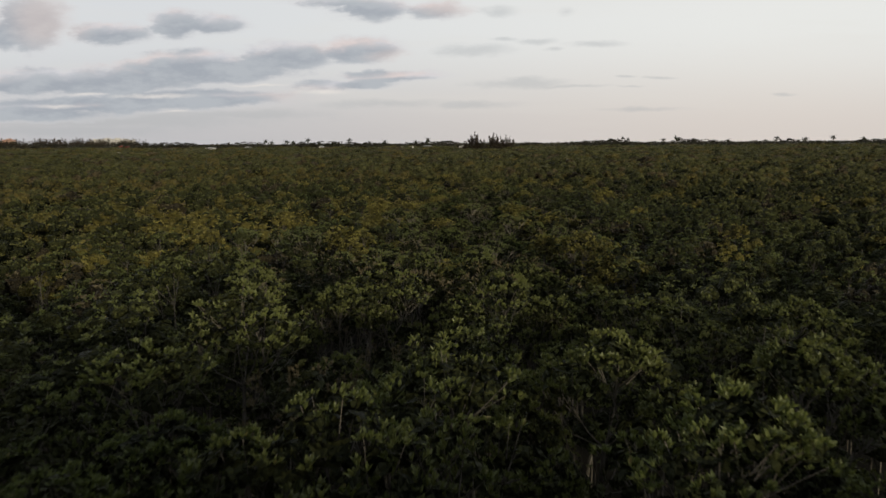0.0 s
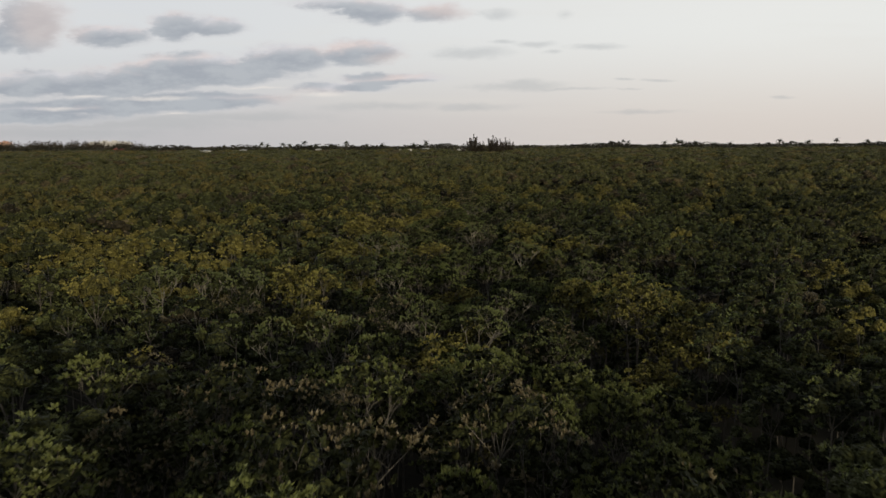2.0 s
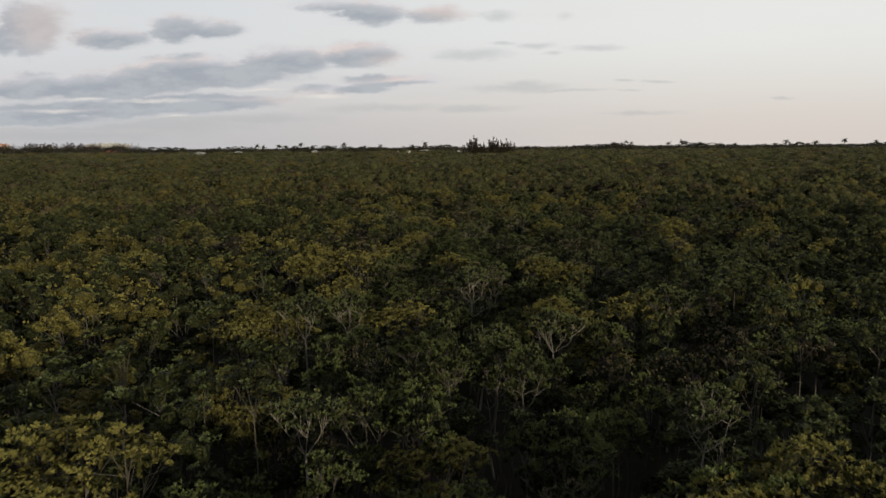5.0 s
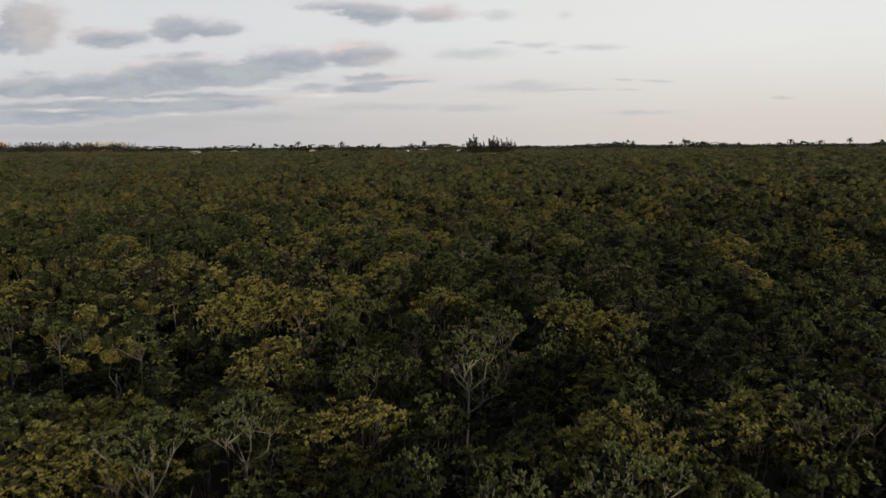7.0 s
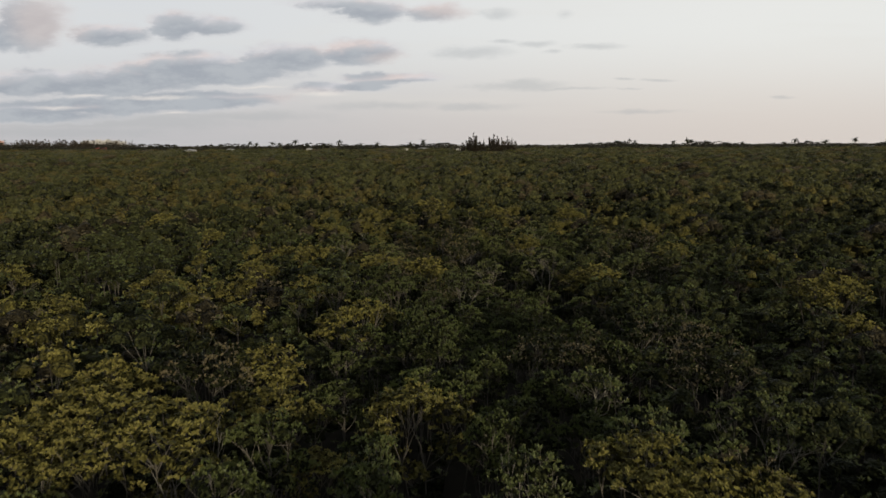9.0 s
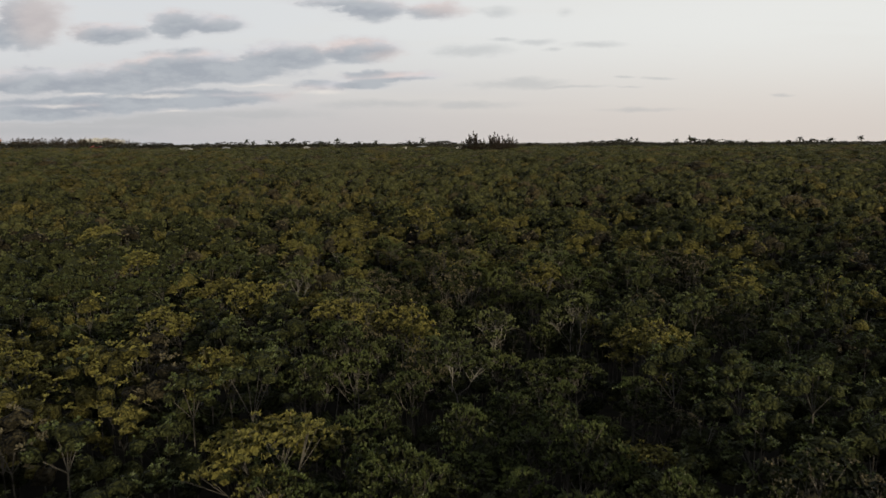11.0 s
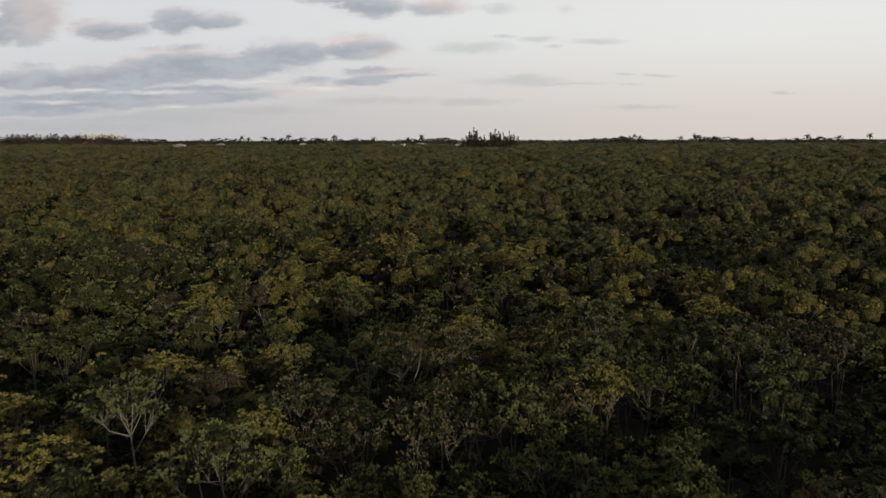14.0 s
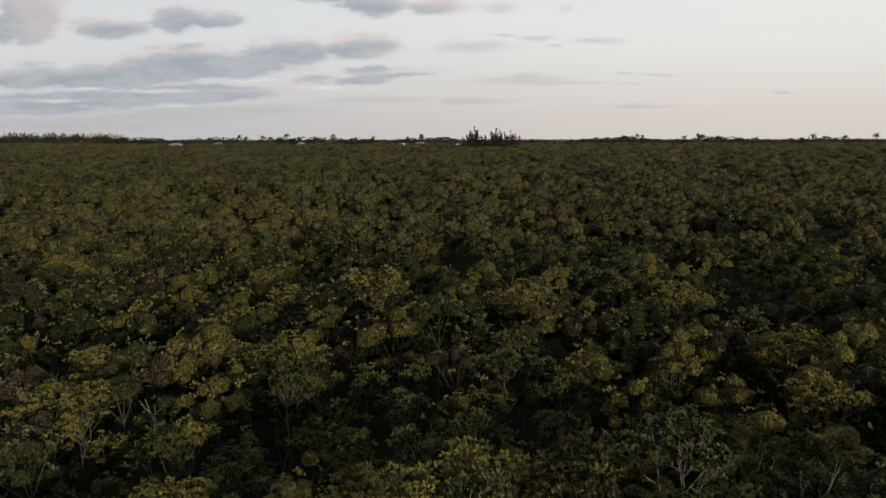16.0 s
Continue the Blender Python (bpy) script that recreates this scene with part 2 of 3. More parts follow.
# crowns that merge in the distance
GREEN_FAR = leaf_material("distant_crown", (0.039, 0.046, 0.019, 1), (0.095, 0.093, 0.036, 1), (0.119, 0.096, 0.036, 1), (0.112, 0.093, 0.046, 1), 0.1, 0.0, 0.1, 0.05)
YELLOW_FAR = leaf_material("distant_yellowing_crown", (0.065, 0.059, 0.021, 1), (0.141, 0.114, 0.037, 1), (0.153, 0.114, 0.037, 1), (0.153, 0.117, 0.043, 1), 0.1, 0.0, 0.1, 0.05)
BROWN_FAR = leaf_material("distant_withered_crown", (0.061, 0.048, 0.028, 1), (0.124, 0.094, 0.055, 1), (0.133, 0.098, 0.055, 1), (0.142, 0.098, 0.063, 1), 0.1, 0.0, 0.1, 0.05)
FAR_GREEN = leaf_material("far_leaf", (0.022, 0.021, 0.014, 1), (0.044, 0.040, 0.027, 1), (0.046, 0.040, 0.027, 1), (0.04, 0.035, 0.02, 1), 0.1, 0.0, 0.3, 0.1)
BARK = plain_material("grey_bark", (0.042, 0.037, 0.03, 1), (0.135, 0.12, 0.1, 1), 9.0, 0.85, 0.5, (1, 1, 0.25))
PALE_BARK = plain_material("weathered_dead_wood", (0.09, 0.08, 0.066, 1), (0.225, 0.205, 0.172, 1), 9.0, 0.85, 0.5, (1, 1, 0.25))
MUD = plain_material("dark_mud", (0.008, 0.007, 0.005, 1), (0.022, 0.019, 0.013, 1), 1.5, 0.95, 0.4)
# green and withered masses darker than their leaves: crown-side shade put into colour
GREEN_MASS = mass_material("green_mass_shade", (0.010, 0.012, 0.005, 1), (0.056, 0.060, 0.022, 1), 11.0)
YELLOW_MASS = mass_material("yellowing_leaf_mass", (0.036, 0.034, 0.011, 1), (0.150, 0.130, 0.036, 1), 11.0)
BROWN_MASS = mass_material("withered_mass_shade", (0.014, 0.012, 0.008, 1), (0.062, 0.052, 0.030, 1), 11.0)
# shade inside the crowns, painted as a near-black leaf colour
INNER = mass_material("inner_foliage_shade", (0.008, 0.010, 0.004, 1), (0.042, 0.046, 0.017, 1), 11.0)
INNER_YELLOW = mass_material("inner_yellowing_foliage", (0.044, 0.042, 0.013, 1), (0.170, 0.150, 0.042, 1), 11.0)
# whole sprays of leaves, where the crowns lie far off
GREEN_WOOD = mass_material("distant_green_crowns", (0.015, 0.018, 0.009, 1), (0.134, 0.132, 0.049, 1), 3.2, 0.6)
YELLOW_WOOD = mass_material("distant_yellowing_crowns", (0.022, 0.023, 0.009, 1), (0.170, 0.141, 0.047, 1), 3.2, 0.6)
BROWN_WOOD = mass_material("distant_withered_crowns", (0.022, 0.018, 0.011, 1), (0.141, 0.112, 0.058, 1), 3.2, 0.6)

# ---- mesh helpers ----


def mesh_object(name, verts, faces, material, parent=None, label="", smooth=False):
    """One mesh object from arrays of corners and of faces (lists or one array of quads)."""
    me = bpy.data.meshes.new(name)
    me.from_pydata(verts, [], faces)
    for m in (material if isinstance(material, (list, tuple)) else [material]):
        me.materials.append(m)
    if smooth:
        me.shade_smooth()
    me.update()
    ob = new(name, me)
    if parent is not None:
        ob.parent = parent
    return tagged(ob, label)


def quads_object(name, quads, material, parent=None, label="", domes=None, second=None):
    """One mesh from an array of loose quads (n, 4, 3) and, in a second material, of smooth domes (corners, faces)."""
    me = bpy.data.meshes.new(name)
    k = len(quads)
    co = np.ascontiguousarray(quads, dtype=np.float32).reshape(-1, 3)
    index = np.arange(4 * k, dtype=np.int32)
    if domes is not None:
        co = np.concatenate([co, domes[0].astype(np.float32)])
        index = np.concatenate([index, (domes[1] + 4 * k).ravel().astype(np.int32)])
    me.vertices.add(len(co))
    me.vertices.foreach_set("co", co.ravel())
    me.loops.add(len(index))
    me.loops.foreach_set("vertex_index", index)
    total = len(index) // 4
    me.polygons.add(total)
    me.polygons.foreach_set("loop_start", np.arange(0, len(index), 4, dtype=np.int32))
    me.materials.append(material)
    if domes is not None:
        me.materials.append(second)
        me.polygons.foreach_set("material_index", (np.arange(total) >= k).astype(np.int32))
        me.polygons.foreach_set("use_smooth", np.arange(total) >= k)
    me.update(calc_edges=True)
    me.validate()
    ob = new(name, me)
    if parent is not None:
        ob.parent = parent
    return tagged(ob, label)


def tube(points, radii, sides=5):
    """Corners and faces of a tapered tube along points."""
    pts = [Vector(p) for p in points]
    verts, faces = [], []
    for i, p in enumerate(pts):
        d = (pts[min(i + 1, len(pts) - 1)] - pts[max(i - 1, 0)]).normalized()
        s = d.orthogonal().normalized()
        q = d.cross(s)
        for k in range(sides):
            a = 2 * math.pi * k / sides
            verts.append(p + (s * math.cos(a) + q * math.sin(a)) * radii[i])
    for i in range(len(pts) - 1):
        for k in range(sides):
            j = (k + 1) % sides
            faces.append((i * sides + k, i * sides + j, (i + 1) * sides + j, (i + 1) * sides + k))
    return verts, faces


def join(pieces):
    verts, faces = [], []
    for v, f in pieces:
        o = len(verts)
        verts += v
        faces += [tuple(i + o for i in q) for q in f]
    return verts, faces


# ---- mangrove trees ----


def unit(v):
    return v / np.maximum(np.linalg.norm(v, axis=-1, keepdims=True), 1e-9)


def leaf_quads(rng, centres, axes, count, length, spread=(0.35, 1.25), width=0.5):
    """Rosettes of folded leaves round the axes at the centres: (n, 4, 3)."""
    m = len(centres)
    c, ax = np.repeat(centres, count, 0), np.repeat(axes, count, 0)
    helper = np.where(np.abs(ax[:, 2:3]) < 0.9, np.array([[0, 0, 1.0]]), np.array([[1.0, 0, 0]]))
    s = unit(np.cross(ax, helper))
    q = np.cross(ax, s)
    a = np.tile(np.arange(count) * 2.4, m) + np.repeat(rng.uniform(0, 6.28, m), count) + rng.normal(0, 0.3, m * count)
    tilt = rng.uniform(*spread, m * count)[:, None]
    out = s * np.cos(a)[:, None] + q * np.sin(a)[:, None]
    d = ax * np.cos(tilt) + out * np.sin(tilt)
    side = unit(np.cross(d, ax) + 1e-6)
    up = np.cross(side, d)
    ln = (length * rng.uniform(0.7, 1.25, m * count))[:, None]
    base = c + d * ln * 0.12
    mid = c + d * ln * 0.62
    tip = c + d * ln * 1.08 - up * ln * 0.05
    wide = side * ln * width * 0.5
    lift = up * ln * 0.07
    return np.stack([base, mid + wide + lift, tip, mid - wide + lift], 1)


def lobes(rng, radius, height, count, low=0):
    """The lumps of leaves that make up a rounded crown, a few lower down: centre and radii."""
    out = []
    for k in range(count):
        a = 2.4 * k + rng.uniform(0, 0.9)
        r = radius * (0.1 if k == 0 else 0.68 * math.sqrt((k + 0.4) / count))
        size = radius * (rng.uniform(0.42, 0.54) if k == 0 else rng.uniform(0.3, 0.46))
        tall = size * rng.uniform(0.7, 0.95)
        z = height - tall - 0.7 * r * r / radius - radius * (0.0 if k == 0 else rng.uniform(0.0, 0.35))
        out.append((r * math.cos(a), r * math.sin(a), z, size, tall))
    for k in range(low):
        a = 2.1 * k + rng.uniform(0, 0.9)
        r = radius * rng.uniform(0.35, 0.7)
        size = radius * rng.uniform(0.24, 0.36)
        out.append((r * math.cos(a), r * math.sin(a), height - radius * rng.uniform(0.9, 1.9), size, size * rng.uniform(0.7, 1.0)))
    return out


def crown_points(rng, parts, tufts, each, size, below=-0.15):
    """Places and axes of the twig ends, gathered in small round tufts on the tops of the pads, and the pad of each."""
    P0 = np.array(parts)
    w = P0[:, 3] ** 2
    many = tufts * 2 + 6
    pick = rng.choice(len(parts), many, p=w / w.sum())
    d = unit(rng.normal(0, 1, (many, 3)))
    d[:, 2] = np.where(d[:, 2] < below, np.abs(d[:, 2]), d[:, 2])
    P = P0[pick]
    pts = P[:, :3] + d * P[:, [3, 3, 4]] * rng.uniform(0.82, 1.08, (many, 1))
    q = (pts[:, None, :] - P0[None, :, :3]) / P0[None, :, [3, 3, 4]]
    inside = ((q ** 2).sum(2) < 0.6).any(1)
    order = np.argsort(inside, kind="stable")[:tufts]
    pts, d, pick = (np.repeat(v[order], each, 0) for v in (pts, d, pick))
    n = tufts * each
    a, r = rng.uniform(0, 6.28, n), np.sqrt(rng.uniform(0, 1, n))
    off = np.stack([np.cos(a) * r, np.sin(a) * r, -0.7 * r * r + rng.normal(0, 0.15, n)], 1)
    axes = unit(d * 0.35 + off * 0.45 + np.array([0, 0, 1.0]) + rng.normal(0, 0.15, (n, 3)))
    return pts + off * size, axes, pick


def inner_leaves(rng, parts, size, shrink=0.82, cover=1.5, below=-0.35):
    """Inner leaves that overlap like scales on the lumps and close the crown to the light."""
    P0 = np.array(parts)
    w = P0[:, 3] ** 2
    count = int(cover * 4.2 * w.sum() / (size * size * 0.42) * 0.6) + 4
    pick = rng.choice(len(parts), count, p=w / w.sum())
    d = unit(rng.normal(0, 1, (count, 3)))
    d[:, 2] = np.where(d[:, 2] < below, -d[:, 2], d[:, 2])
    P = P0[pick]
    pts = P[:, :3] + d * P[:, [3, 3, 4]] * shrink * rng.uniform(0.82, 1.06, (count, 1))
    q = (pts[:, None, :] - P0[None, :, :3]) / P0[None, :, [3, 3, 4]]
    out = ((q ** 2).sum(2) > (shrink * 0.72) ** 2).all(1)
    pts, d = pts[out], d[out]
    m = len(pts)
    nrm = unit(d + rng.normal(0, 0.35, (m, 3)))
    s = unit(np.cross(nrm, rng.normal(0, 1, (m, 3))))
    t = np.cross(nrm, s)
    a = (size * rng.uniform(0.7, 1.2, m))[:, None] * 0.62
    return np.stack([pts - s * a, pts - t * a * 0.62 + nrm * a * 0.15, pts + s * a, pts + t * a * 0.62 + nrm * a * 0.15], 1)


def mound(rng, parts, around, rings, shrink=0.86):
    """The dense leaf mass inside a crown: uneven domes, open below: corners and faces."""
    P = np.array(parts)
    m = len(P)
    th = np.linspace(0.05, 2.0, rings + 1)[None, :, None]
    ph = np.arange(around)[None, None, :] / around * 2 * math.pi + rng.uniform(0, 6, (m, 1, 1))
    k = shrink * rng.uniform(0.7, 1.2, (m, rings + 1, around))
    r, tall = P[:, 3, None, None] * k, P[:, 4, None, None] * k
    v = np.stack([P[:, 0, None, None] + r * np.sin(th) * np.cos(ph), P[:, 1, None, None] + r * np.sin(th) * np.sin(ph), P[:, 2, None, None] + tall * np.cos(th) + 0 * ph], -1)
    a = np.arange(rings)[:, None] * around + np.arange(around)[None, :]
    b = np.arange(rings)[:, None] * around + (np.arange(around)[None, :] + 1) % around
    f = np.stack([a, a + around, b + around, b], -1).reshape(-1, 4)
    size = (rings + 1) * around
    return v.reshape(-1, 3), (f[None] + np.arange(m)[:, None, None] * size).reshape(-1, 4)


def gather(pieces):
    """Many (corners, faces) as one."""
    at = np.cumsum([0] + [len(v) for v, _ in pieces])
    return np.concatenate([v for v, _ in pieces]), np.concatenate([f + o for (_, f), o in zip(pieces, at)])


def crown_object(quads, twigs, leaves, parent, wood, inside):
    """Leaves, the inner leaves coloured darker as shade and the fine twigs that hold them, one mesh."""
    v, f = twigs
    own = len(quads)
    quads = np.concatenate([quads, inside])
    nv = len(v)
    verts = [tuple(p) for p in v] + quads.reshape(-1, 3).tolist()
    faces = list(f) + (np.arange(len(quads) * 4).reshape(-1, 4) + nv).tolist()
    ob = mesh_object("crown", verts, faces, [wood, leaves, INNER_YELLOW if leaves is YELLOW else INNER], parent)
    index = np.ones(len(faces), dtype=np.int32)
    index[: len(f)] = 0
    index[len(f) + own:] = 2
    ob.data.polygons.foreach_set("material_index", index)
    return ob


def mangrove(seed, name, height, radius, leaves, tufts, leaf, label, category, group, spread=(0.1, 0.75), stems=2, width=0.42, bare=0.0, masses=6, low=3, wood=None):
    """A mangrove tree: slender stems that fork like a candelabrum under flat pads of leaf tufts."""
    rng = np.random.default_rng(seed)
    wood = wood or BARK
    base = tagged(new(name), label, category, group)
    parts = lobes(rng, radius, height, masses, low)
    pts, axes, pick = crown_points(rng, parts, tufts, 6, 0.09)
    forks = []
    for k in range(stems):
        a = 6.28 * k / stems + rng.uniform(-0.5, 0.5)
        foot = Vector((0.16 * math.cos(a), 0.16 * math.sin(a), -0.15))
        fork = Vector((radius * 0.22 * math.cos(a) * (stems > 1), radius * 0.22 * math.sin(a) * (stems > 1), height - radius * rng.uniform(1.25, 1.75)))
        r = 0.019 * height / 5 * (1.3 if stems == 1 else 1.0)
        bow = Vector((rng.normal(0, 0.12), rng.normal(0, 0.12), 0))
        line = [foot, foot.lerp(fork, 0.33) + bow, foot.lerp(fork, 0.68) - bow * 0.5, fork]
        mesh_object("stem", *tube(line, [r * 1.5, r * 1.15, r, r * 0.85], 6), wood, base, smooth=True)
        forks.append(fork)
    thin = []
    for i in range(len(parts)):
        pad = Vector(parts[i][:3])
        fork = min(forks, key=lambda f: (f.xy - pad.xy).length)
        if i >= masses:
            fork = fork.lerp(Vector((0, 0, 0.2)), 0.12)
        hub = pad - Vector((0, 0, parts[i][4] * 0.6))
        knee = fork.lerp(hub, 0.5) + Vector((pad.x, pad.y, 0)) * 0.14 + Vector((rng.normal(0, 0.05), rng.normal(0, 0.05), -0.05 * radius))
        mesh_object("limb", *tube([fork, knee, hub], [0.013, 0.010, 0.006], 5), wood, base, smooth=True)
        for j in np.nonzero(pick == i)[0][::6][:8]:
            start = knee.lerp(hub, rng.uniform(0.25, 1.0))
            thin.append(tube([start, Vector(pts[j])], [0.008, 0.004], 3))
            if bare > 0:
                mid = start.lerp(Vector(pts[j]), 0.5)
                thin.append(tube([mid, mid + Vector((rng.normal(0, 0.1), rng.normal(0, 0.1), rng.uniform(0.2, 0.45)))], [0.006, 0.003], 3))
    keep = rng.uniform(0, 1, len(pts)) > bare
    crown_object(leaf_quads(rng, pts[keep], axes[keep], 5, leaf, spread, width), join(thin), leaves, base, wood, inner_leaves(rng, parts, 0.15, 0.76, 0.8, -0.1))
    return base


def canopy_top(x, y):
    """Height of the canopy above the ground."""
    # unseen crowns behind y 0 stand higher, added to shade the start
    z = np.interp(y, [-16, -5, 0, 10, 16, 25, 35, 60, 85, 110, 250, 650, 900], [11.8, 10.0, 7.6, 7.3, 6.9, 5.7, 5.4, 5.0, 4.5, 4.1, 4.2, 6.2, 6.4])
    clump = 0.5 * np.sin(x * 0.47 + 1.7 * np.sin(y * 0.11 + 0.9)) * np.sin(y * 0.41 + 1.9 * np.sin(x * 0.13))
    return z + clump * np.interp(y, [20, 50], [0.3, 1.0]) + 0.35 * np.sin(x * 0.31 + 1.3 * np.sin(y * 0.17)) * np.sin(y * 0.23 + 0.7 * np.sin(x * 0.21)) + 0.15 * np.sin(x * 0.9 + y * 0.53) + 0.28 * np.sin(x * 1.35 + 0.8 * np.sin(y * 0.6)) * np.sin(y * 1.2 + 0.9 * np.sin(x * 0.5))


# one of each shape is built, then copied over the swamp
TEMPLATES = {"green": [], "fresh": [], "yellow": [], "brown": []}
for i, (tall, wide) in enumerate([(7.0, 1.0), (7.0, 0.8), (7.2, 1.15), (5.3, 1.0), (5.2, 0.75), (4.6, 1.05), (4.6, 0.75), (4.9, 0.9)]):
    TEMPLATES["green"].append((tall, mangrove(11 + i, "mangrove_tree", tall, wide, GREEN, int(62 * wide), 0.074, "slender grey-stemmed mangrove tree with a cap of dark green waxy leaves", "tree", "mangroves of the swamp", stems=1 + i % 2, masses=5 + i % 3)))
for i, (tall, wide) in enumerate([(5.5, 0.9), (5.1, 1.05), (4.6, 0.8)]):
    TEMPLATES["fresh"].append((tall, mangrove(61 + i, "mangrove_tree", tall, wide, FRESH, int(62 * wide), 0.074, "tall pale-stemmed mangrove tree with a crown of fresh light green leaves", "tree", "light green mangroves", stems=1 + i % 2, masses=5 + i % 2, bare=0.12, low=1, wood=PALE_BARK)))
for i, (tall, wide) in enumerate([(6.6, 1.15), (5.3, 1.55), (4.6, 1.35), (5.0, 1.1)]):
    TEMPLATES["yellow"].append((tall, mangrove(31 + i, "yellowing_mangrove", tall, wide, YELLOW, int(60 * wide), 0.07, "mangrove tree with a rounded crown of yellowing leaves", "tree", "yellowing mangroves", stems=2 + i % 2, masses=8, spread=(0.2, 1.1))))
for i, (tall, wide) in enumerate([(5.4, 1.2), (4.8, 1.0), (5.0, 1.3)]):
    TEMPLATES["brown"].append((tall, mangrove(41 + i, "withered_mangrove", tall, wide, BROWN, int(52 * wide), 0.062, "thin mangrove with withered brownish leaves and bare grey twigs", "tree", "withered mangroves", stems=3, bare=0.15, masses=8)))

# trees that stand out from the rest by their colour or their free stand: x, y
GREEN_START = [
    (1.6, 9.3), (-0.4, 7.5), (-1.5, 6.2), (-4.3, 11.9), (-4.2, 9.2), (4.2, 14.0), (6.1, 12.8), (-0.2, 10.6), (-5.8, 18.6), (-1.7, 21.4), (-5.4, 7.9),
    (1.8, 6.5), (-1.4, 15.9), (0.3, 15.0), (3.6, 15.5), (-0.2, 23.2), (-7.4, 23.8), (-5.4, 15.7), (-3.1, 15.3), (3.1, 17.5), (-3.8, 29.4), (-1.8, 32.0),
    (1.1, 34.2), (2.1, 29.9), (0.1, 30.1), (-5.3, 28.9), (-12.0, 36.7), (-10.3, 36.1), (-8.2, 36.2), (-3.5, 39.0), (4.4, 39.1),
]
GREEN_LATER = [
    (-1.0, 47.7), (-4.3, 48.4), (-5.2, 46.6), (2.3, 46.4), (0.4, 46.2), (0.0, 51.7), (6.3, 48.1), (-1.8, 58.5), (0.7, 57.8), (2.9, 62.8), (5.6, 59.8),
    (3.3, 58.9), (-4.7, 82.9), (-0.3, 74.8), (0.8, 78.8), (3.4, 79.6), (-7.2, 84.7), (0.2, 91.5), (3.0, 88.2), (-1.3, 94.2), (3.9, 93.2),
]
YELLOW_AT = [
    (-5.4, 32.3), (-6.5, 36.2), (5.6, 37.0), (4.5, 30.5), (-5.5, 54.4), (-2.7, 50.0), (-5.9, 58.5), (-5.2, 64.1), (-6.8, 46.8),
    (5.5, 49.2), (-12.1, 73.4), (-14.4, 70.1), (-17.7, 62.1), (-3.7, 69.0), (12.0, 69.0), (-20.6, 76.2), (19.2, 73.2), (-7.9, 60.1), (-1.2, 61.4),
    (12.9, 72.3), (2.8, 57.9), (-24.5, 102.6), (-4.4, 79.4), (-2.1, 78.7), (-10.0, 78.8), (5.1, 76.7), (-8.0, 82.2), (-8.5, 89.1), (-10.7, 85.5),
    (10.6, 84.6), (-17.2, 92.3), (-5.9, 100.9), (-1.8, 91.4), (10.0, 102.1), (-9.5, 105.7), (2.0, 93.2), (-6.0, 92.6), (-7.6, 108.2), (-11.2, 100.3),
    (-9.8, 95.9), (8.3, 108.8), (2.0, 107.4), (0.1, 92.3), (9.6, 98.9), (-3.8, 106.2), (-21.4, 116.1),
]
BROWN_AT = [
    (-2.5, 24.0), (-4.4, 22.2), (0.6, 21.0), (-2.4, 19.3), (2.8, 17.8), (-2.9, 32.0), (2.2, 30.4), (-8.0, 33.5), (5.5, 67.2), (9.9, 93.0), (-0.1, 53.7),
    (1.7, 65.4), (5.9, 63.9), (11.3, 94.1), (9.3, 80.9), (-6.3, 62.1), (11.0, 91.7), (5.8, 81.0), (-1.7, 88.4), (-4.2, 86.9), (-0.6, 85.4), (8.3, 91.8), (2.4, 92.9),
]
rng = np.random.default_rng(5)


def reach(x, y):
    """Metres from the flight line (x about 0, y 0 to 80)."""
    return float(np.hypot(x, max(y - 80, 0)))


def kind_at(x, y, d):
    """Which kind of tree grows here: yellow and withered patches in the green."""
    f = (0.75 if -60 < x < -4 and 40 < y < 170 else 0.0) + math.sin(x * 0.09 + 0.6) * math.sin(y * 0.075 + 0.4) + 0.5 * math.sin(x * 0.23 - y * 0.19)
    r = rng.uniform()
    if r < (0.03 if d < 9 else 0.10) + 0.24 * max(0, f) and y > 27:
        return "yellow"
    if r > 0.95 - 0.06 * max(0, -f):
        return "brown"
    return "green"


places = {"green": [], "fresh": [], "yellow": [], "brown": []}  # trees of their own: x, y, how far the top stands above the canopy
taken = {}
for kind, spots in (("fresh", GREEN_START + GREEN_LATER), ("yellow", YELLOW_AT), ("brown", BROWN_AT)):
    for px, py in spots:
        places["green" if kind == "fresh" and py < 26 else kind].append((px, py, rng.uniform(0.0, 0.35)))
        taken.setdefault((int(px // 4), int(py // 4)), []).append((px, py))


def free(x, y, gap):
    i, j = int(x // 4), int(y // 4)
    return all(math.hypot(x - a, y - b) > gap for u in (-1, 0, 1) for v in (-1, 0, 1) for a, b in taken.get((i + u, j + v), ()))


spread_out = []  # x, y, spacing, kind, ring
# begins behind the start: unseen trees added for the shade they cast
y = -18.0
while y < 900:
    half = 0.66 * y + 9 if y > 6 else 20
    x = -half
    while x < half:
        d = reach(x, y)
        step = 1.4 if d < 22 else 1.7 if d < 45 else 1.7 + (d - 45) / 40
        px, py = x + rng.uniform(-0.42, 0.42) * step, y + rng.uniform(-0.42, 0.42) * step
        k = kind_at(px, py, d)
        x += step
        if d < 40 and not free(px, py, 1.15):
            continue
        if (abs(px) < 4.4 + 0.2 * max(py - 80, 0) and 1.5 < py < 102 and k == "green") or (k != "green" and d < 8 and py > 1.5):
            places[k].append((px, py, rng.uniform(-1.25, -0.05)))
        else:
            spread_out.append((px, py, step, k, 0 if d < 20 and py > 1.5 else 1 if d < 45 else 2 if d < 85 else 3))
    y += 1.5 if y < 125 else 1.7 + (y - 125) / 40

